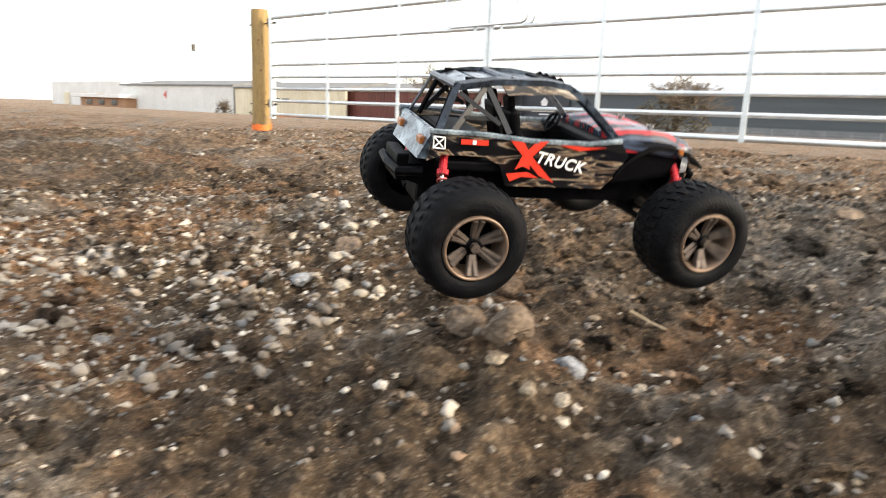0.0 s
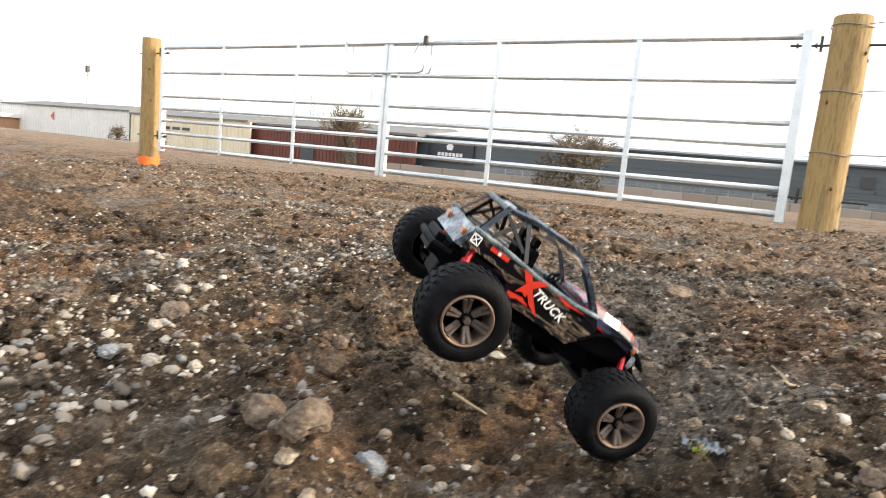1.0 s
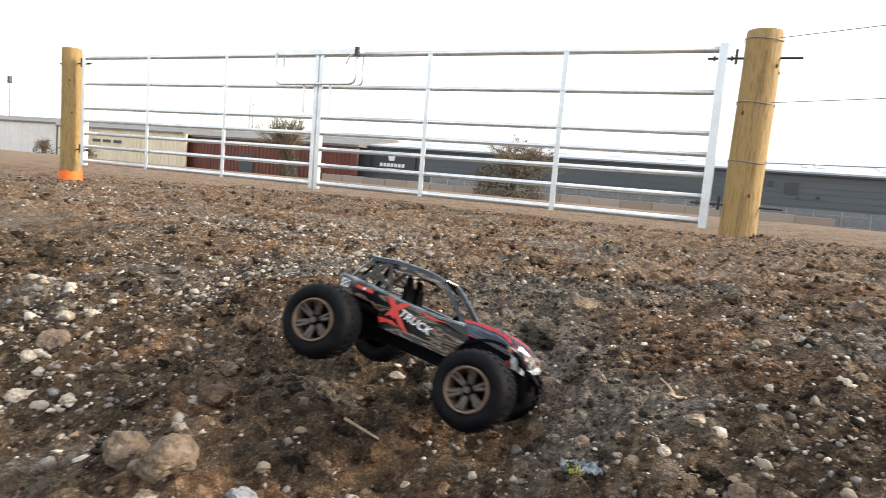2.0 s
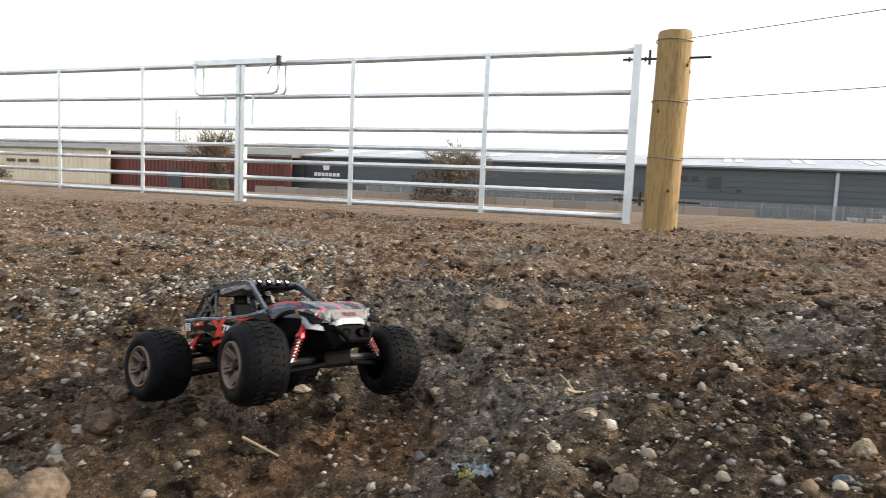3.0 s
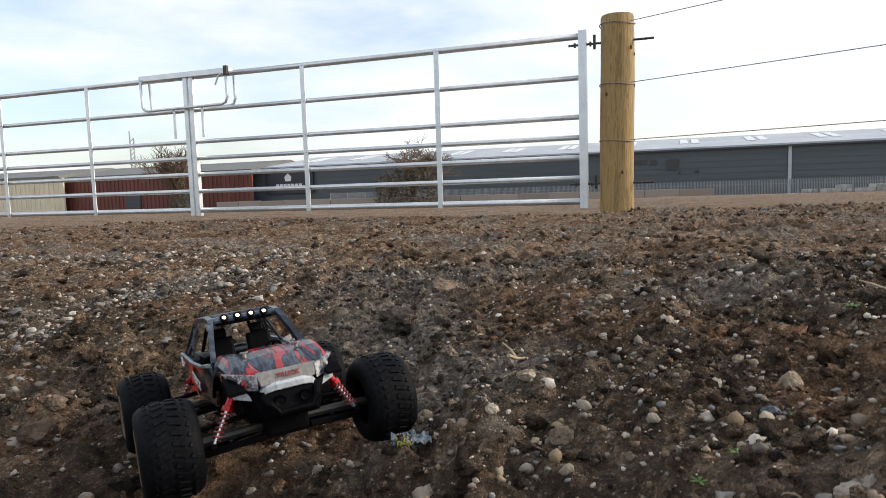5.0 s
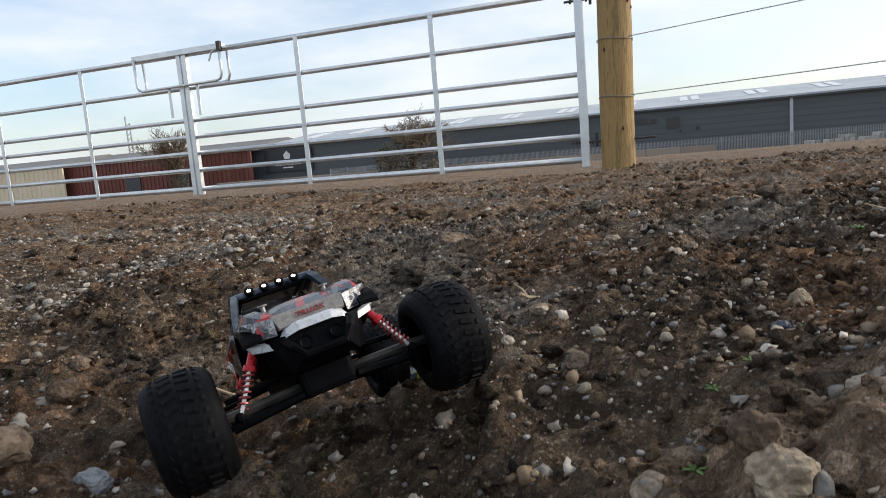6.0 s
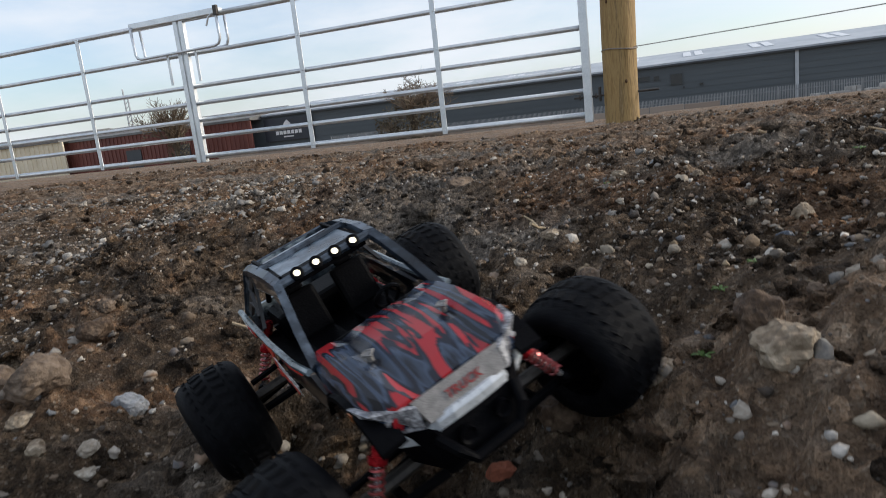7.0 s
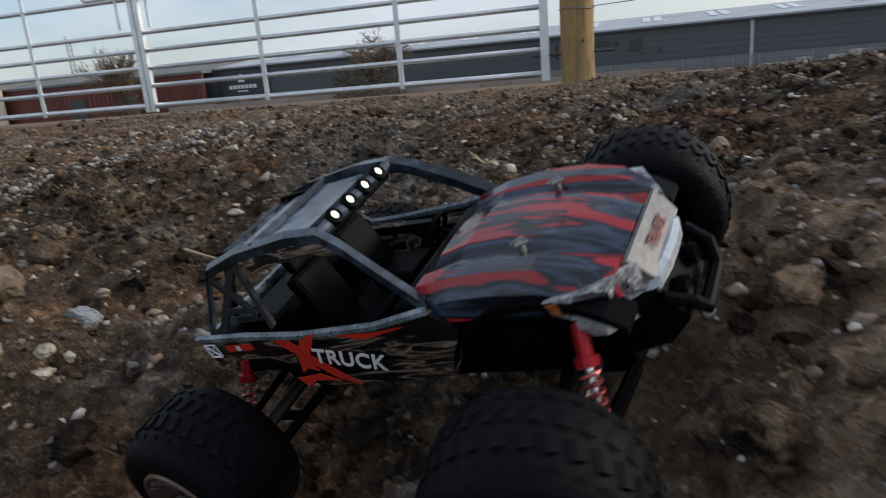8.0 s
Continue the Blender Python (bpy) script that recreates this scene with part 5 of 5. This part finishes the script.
for x, y, size, mat, label, flat, spin in (
        (0.464, -3.466, 0.0125, STONE_TAN, "tan angular flint on brown soil", 0.65, 20),
        (0.515, -3.45, 0.010, STONE_GREY, "pale grey angular stone beside a tan one", 0.8, 70),
        (0.522, -3.47, 0.008, STONE_WHITE, "small whitish stone on brown soil", 0.7, 40),
        (-0.058, -4.07, 0.023, STONE_EARTH, "large soil-covered brown stone", 0.85, 10),
        (0.003, -4.075, 0.028, STONE_EARTH, "large soil-covered stone beside another", 0.8, 50),
        (-0.45, -3.897, 0.027, STONE_EARTH, "large brown stone bedded among gravel", 0.7, 150),
        (-0.5, -3.848, 0.014, STONE_WHITE, "pale flint behind a large brown stone", 0.8, 20),
        (-0.47, -3.822, 0.011, STONE_WHITE, "small pale flint behind a large brown stone", 0.8, 95),
        (-0.32, -4.023, 0.012, STONE_WHITE, "pale cream flint among gravel", 0.8, 33),
        (-0.292, -3.976, 0.011, STONE_WHITE, "whitish flint among fine gravel", 0.7, 73),
        (-0.405, -4.027, 0.017, STONE_GREY, "blue-grey broken flint among gravel", 0.6, 13),
        (0.014, -3.69, 0.012, STONE_WHITE, "pale flat chip of flint on soil", 0.45, 48),
        (0.01, -4.1, 0.013, STONE_TAN, "tan stone below the brown rocks", 0.7, 48),
        (0.052, -4.03, 0.019, STONE_GREY, "blue-grey broken stone in the hollow", 0.7, 30),
        (0.12, -4.0, 0.008, STONE_WHITE, "small white stone in the hollow", 0.7, 90),
        (0.659, -4.008, 0.012, STONE_WHITE, "white rounded stone on the bank", 0.6, 15),
        (0.6, -4.105, 0.021, STONE_TAN, "large tan dirt-stained stone on the bank edge", 0.62, 80),
        (0.47, -4.075, 0.015, STONE_BROWN, "round brown stone in loose soil", 0.9, 0),
        (0.535, -4.07, 0.013, STONE_TAN, "rounded tan stone in loose soil", 0.8, 60),
        (0.38, -4.09, 0.016, STONE_BROWN, "dark brown soil-crusted stone", 0.8, 120),
        (0.59, -4.08, 0.017, STONE_BROWN, "brown soil lump with moss", 0.9, 80),
        (0.655, -3.79, 0.011, STONE_TAN, "buff upright flint on brown soil", 1.3, 20),
        (0.634, -3.845, 0.0085, STONE_SLATE, "dark blue-grey shiny stone on soil", 0.9, 200),
        (0.62, -3.55, 0.006, STONE_WHITE, "small white pebble on brown soil", 0.8, 0),
        (0.57, -3.61, 0.008, STONE_TAN, "small tan stone on brown soil", 0.8, 110),
        (-0.337, -4.008, 0.014, STONE_GREY, "grey flat stone among gravel", 0.5, 45),
        (-0.45, -3.66, 0.014, STONE_GREY, "pale flat stone among gravel", 0.5, 10),
        (-0.745, -3.865, 0.012, STONE_WHITE, "pale rounded stone among gravel", 0.7, 75),
        (-0.42, -3.95, 0.012, STONE_WHITE, "white stone lying among gravel", 0.7, 15),
        (-0.39, -3.93, 0.010, STONE_WHITE, "white stone beside another among gravel", 0.7, 115),
        (-0.5, -4.09, 0.012, STONE_GREY, "grey stone at the hollow's edge", 0.7, 65),
        (-0.12, -3.90, 0.02, STONE_BROWN, "rust-brown soil-covered rock in the hollow", 0.8, 25),
        (0.36, -3.86, 0.006, STONE_WHITE, "small white stone beside the litter", 0.7, 30),
        (0.31, -3.797, 0.010, STONE_TAN, "small tan stone on brown soil", 0.7, 140),
        (0.14, -3.87, 0.006, STONE_WHITE, "small white stone in the hollow", 0.7, 80),
        (0.482, -3.646, 0.0085, STONE_WHITE, "pale angular stone on grey soil", 0.6, 25),
        (0.401, -3.861, 0.0075, STONE_WHITE, "whitish flint near the litter", 0.8, 55),
        (0.595, -3.79, 0.0065, STONE_WHITE, "small whitish pebble on the bank", 0.8, 75),
        (0.618, -3.738, 0.0065, STONE_TAN, "small buff pebble on the bank", 0.8, 15),
        (0.631, -3.461, 0.007, STONE_WHITE, "pale pebble on dry soil", 0.7, 35),
        (0.626, -4.033, 0.006, STONE_EARTH, "soil-crusted pebble on the bank", 0.8, 95),
        (0.1, -4.126, 0.010, STONE_WHITE, "pale dirty stone in the rut", 0.5, 65),
        (0.071, -4.137, 0.009, STONE_TAN, "tan stone beside a pale one in the rut", 0.7, 5),
        (-0.15, -3.848, 0.014, STONE_EARTH, "brown soil lump with grit", 0.7, 115),
        (0.175, -3.345, 0.03, STONE_EARTH, "large dark clod half buried in soil", 0.5, 35),
        (-0.452, -3.68, 0.009, STONE_WHITE, "pale flint among fine gravel", 0.7, 125),
        (-0.545, -3.938, 0.010, STONE_WHITE, "white rounded flint among gravel", 0.7, 85),
        (0.083, -3.966, 0.0085, STONE_WHITE, "cream pebble on compact soil", 0.8, 45),
        (0.42, -3.79, 0.011, STONE_TAN, "buff stone pressed into grey soil", 0.5, 20),
        (0.47, -3.89, 0.013, STONE_EARTH, "earthy lump on the slope", 0.7, 60),
        (0.09, -4.108, 0.011, STONE_WHITE, "pale flat stone in the soil hollow", 0.6, 140)):
    loose_stone(x, y, size, mat, label, int(abs(x * 9910 + y * 577)) + 3, flat=flat, spin=spin)
loose_stone(0.435, -4.105, 0.010, BRICK, "small broken piece of red brick", 77, "brick_fragment", 0.3, 0.6, 30, "brick")


def twig(x, y, length, heading, label, fork=True):
    z = float(ground_height(np.array([x]), np.array([y]))[0])
    bm = bmesh.new()
    tube(bm, [(-length * 0.5, 0, 0.012), (0, 0.003, 0.006), (length * 0.5, 0, 0.004)], 0.0022, 6, r_end=0.0014)
    if fork:
        tube(bm, [(0.0, 0.003, 0.006), (length * 0.2, 0.016, 0.014), (length * 0.3, 0.03, 0.02)], 0.0016, 6, r_end=0.001)
    return tagged(part("straw_stalk", bm, STRAW), label, "stalk"), z


for x, y, ln, hd, label, fork in ((0.39, -3.702, 0.05, 75, "forked dry straw stalk on brown soil", True), (0.70, -3.2, 0.05, 20, "dry straw stalk lying on soil", False),
                                  (0.9, -3.1, 0.04, 85, "short pale stalk standing in soil", False), (0.05, -3.83, 0.05, 5, "short dry stick in the hollow", False), (0.8, -3.55, 0.06, 120, "thin dry stalk lying on soil", True)):
    ob, z = twig(x, y, ln, hd, label, fork)
    ob.matrix_basis = pose(x, y, z, 0, 8, hd)


def sprout(x, y, s, seed):
    rng = random.Random(seed)
    z = float(ground_height(np.array([x]), np.array([y]))[0])
    g = thing("seedling", "tiny green weed seedling in bare soil", "plant", pose(x, y, z), "weed seedlings")
    for k in range(5):
        a = k * 1.26 + rng.uniform(-0.3, 0.3)
        d = Vector((math.cos(a), math.sin(a), 0))
        sd = Vector((-d.y, d.x, 0))
        bm = bmesh.new()
        r = [[d * s * q + Vector((0, 0, s * (0.3 + 0.9 * q - 0.7 * q * q))) + sd * s * w * e + Vector((0, 0, o)) for e, o in ((-1, 0), (0, -0.0006), (1, 0), (0, 0.0006))] for q, w in ((0.05, 0.04), (0.4, 0.16), (0.75, 0.2), (1.0, 0.03))]
        loft(bm, r)
        part("leaf", bm, LEAF, g)
    return g


for k, (x, y, s) in enumerate(((0.575, -3.97, 0.014), (0.60, -3.95, 0.012), (0.56, -4.06, 0.016), (0.74, -3.62, 0.018), (0.79, -3.7, 0.015), (0.45, -3.5, 0.012), (0.65, -3.86, 0.012), (0.3, -3.55, 0.012))):
    sprout(x, y, s * 0.5, k)


def litter(x, y):
    z = float(ground_height(np.array([x]), np.array([y]))[0])
    g = thing("litter", "crumpled blue-grey plastic scrap with a yellow bit", "litter", pose(x, y, z + 0.004, 0, 0, 30))
    for name, mat, sx, sy, off in (("sheet", LITTER_BLUE, 0.017, 0.011, (0, 0, 0.002)), ("scrap", LITTER_YELLOW, 0.006, 0.006, (-0.008, -0.01, 0.003))):
        bm = bmesh.new()
        bmesh.ops.create_grid(bm, x_segments=16, y_segments=12, size=1)
        for v in bm.verts:
            n = noise.noise((v.co.x * 2.2, v.co.y * 2.2, 4.0)) + 0.5 * noise.noise((v.co.x * 5, v.co.y * 5, 9.0))
            v.co = Vector((v.co.x * sx + off[0], v.co.y * sy * (1 + 0.4 * noise.noise((v.co.x * 3, 1, 2))) + off[1], off[2] + 0.012 * abs(n)))
        bmesh.ops.solidify(bm, geom=bm.faces[:], thickness=0.0008)
        part(name, bm, mat, g)
    return g


litter(0.338, -3.905)

field_gate(0.0, -3.085, (-0.997, -2.06), "galvanised seven-bar field gate, closed, hung on a thick timber post")
field_gate(-6.19, -3.14, (-5.19, -4.16), "galvanised seven-bar field gate, closed, hung on an orange-marked post")
gate_latch()
timber_post(0.206, 0.02, -0.06, 1.195, 0.105, 0.5, "thick round treated timber post with wire ties", (0.42, 0.775, 1.15))
left_post = timber_post(-6.41, 0.0, -0.21, 1.19, 0.1, -0.5, "round timber gate post with orange paint at its foot", ())
bm = bmesh.new()
revolve(bm, [(-0.06, 0.116), (0.135, 0.114)], 30, "z")
for v in bm.verts:
    v.co.z += 0.03 * noise.noise((v.co.x * 14, v.co.y * 14, v.co.z * 5))
part("paint_mark", bm, ORANGE, left_post, "orange spray paint at the foot", smooth=True)

for z in (0.42, 0.775, 1.15):
    bm = bmesh.new()
    a, d = Vector((0.3, -0.06, z)), Vector((0.879, -0.477, 0))
    tube(bm, [a + d * s + Vector((0, 0, -0.02 * math.sin(math.pi * s / 6))) for s in (0, 1, 2, 3, 4, 5, 6)], 0.0027, 6)
    tagged(part("fence_wire", bm, WIRE), "plain strained fence wire running from the post", "wire", "strained wires")
timber_post(5.6, -2.95, -0.1, 1.25, 0.09, 0, "round timber strainer post at the wire's end", (0.42, 0.775, 1.15))

warehouse()
yard_sign()
red_unit()
cream_unit()
brick_office()
white_shed()
low = thing("low_wall", "low tan concrete panel wall along the yard's edge", "wall")
for k in range(18):
    bm = bmesh.new()
    box(bm, (-50.0 + k * 3.0, 60 + 0.04 * (k % 2), -2.3), (-47.06 + k * 3.0, 60.3, -0.62 + 0.03 * math.sin(k * 2.1)), 0.03)
    part("concrete_panel", bm, CONCRETE, low)
mast(-204.8, 110, 19.5)
lattice_mast(-149, 150, 22)
palisade()
for k in range(7):
    block_stack(11.4 + k * 1.5, 70 + (k % 2), -1.95, 1.3, (1, 2, 2, 3, 2, 3, 4)[k], k)
bare_tree("tree", -25.7, 60, -1.6, 7.4, 8.0, 5, "bare spreading winter tree with brown undergrowth", 2600)
bare_tree("tree", -77.2, 85, -2.0, 10.5, 4.5, 9, "bare upright winter tree before the red unit", 1500)
bare_tree("bush", -122, 70, -2.2, 4.0, 6.0, 12, "small bare bush before the pale shed", 500)
bare_tree("bush", -113, 72, -2.2, 3.4, 6.0, 13, "low bare bush before the pale shed", 500)

TRUCK, WHEELS = toy_truck()

# seconds, place, roll, nose down, heading
TRUCK_ROWS = [
    (0.0, 0.0542, -4.1302, 0.0545, 9.8, 1.5, 57.6),
    (0.5, 0.0884, -4.0127, 0.0529, 12.7, 16.8, 55.3),
    (1.0, 0.1334, -3.9121, 0.0098, 9.5, 30.8, 49.1),
    (1.5, 0.1295, -3.7929, -0.0368, -10.0, 30.1, 25.0),
    (3.0, 0.0400, -3.7903, -0.0405, -6.5, -12.9, -15.7),
    (3.5, 0.0469, -3.8050, -0.0505, 2.0, 0.4, -20.7),
    (4.0, 0.0653, -3.8133, -0.0793, 4.6, 11.2, -24.6),
    (5.5, 0.2004, -3.9094, -0.0671, 6.4, -18.2, -47.3),
    (6.0, 0.2466, -3.9615, -0.0671, 11.5, -20.3, -49.6),
    (6.5, 0.2817, -3.9996, -0.0705, 23.3, -8.7, -45.0),
    (7.0, 0.3572, -4.0900, -0.0775, 19.2, 1.5, -41.1),
    (7.5, 0.4174, -4.1393, -0.0882, 21.7, -6.3, -29.8),
    (8.0, 0.4739, -4.1945, -0.0811, 20.8, -13.0, -17.7),
]
# seconds, steering angle, and the travel of the four wheels: front right, front left, rear right, rear left
WHEEL_ROWS = [
    (0.0, 0, -0.002, -0.003, -0.007, -0.007),
    (0.5, 0, -0.003, -0.003, -0.004, -0.001),
    (1.0, 0, -0.005, -0.004, -0.004, 0.003),
    (1.5, -4, 0.003, 0.002, 0.001, 0.002),
    (3.0, -12, 0.003, -0.006, 0.006, 0.002),
    (3.5, -12, -0.006, -0.007, 0.006, 0.002),
    (4.0, -6, 0.006, 0.010, 0.010, 0.002),
    (5.5, 0, 0.0, -0.005, 0.004, 0.0),
    (6.0, 0, 0.003, -0.003, 0.004, 0.0),
    (6.5, 6, 0.011, -0.006, 0.008, 0.008),
    (7.0, 10, 0.006, -0.008, -0.003, 0.008),
    (7.5, 12, 0.004, 0.004, 0.006, 0.006),
    (8.0, 12, 0.004, 0.008, 0.010, 0.0),
]


def motions():
    walk(TRUCK, [(t, pose(x, y, z, roll, down, yaw)) for t, x, y, z, roll, down, yaw in TRUCK_ROWS])
    ts = [r[0] for r in WHEEL_ROWS]
    pt = [r[0] for r in TRUCK_ROWS]
    gone = [0.0]
    for p, q in zip(TRUCK_ROWS, TRUCK_ROWS[1:]):
        gone.append(gone[-1] + math.dist(p[1:4], q[1:4]))
    for i, (key, x, y) in enumerate((("fr", FRONT_X, -TRACK_Y), ("fl", FRONT_X, TRACK_Y), ("rr", REAR_X, -TRACK_Y), ("rl", REAR_X, TRACK_Y))):
        rows = []
        for k in range(33):
            t = k * 0.25
            spin = math.degrees(np.interp(t, pt, gone) / TYRE_R)
            steer = np.interp(t, ts, [r[1] for r in WHEEL_ROWS]) if x > 0 else 0.0
            lift = np.interp(t, ts, [r[2 + i] for r in WHEEL_ROWS])
            rows.append((t, pose(x, y, lift, 0, 0, steer) @ pose(0, 0, 0, 0, spin, 0)))
        walk(WHEELS[key], rows)


motions()
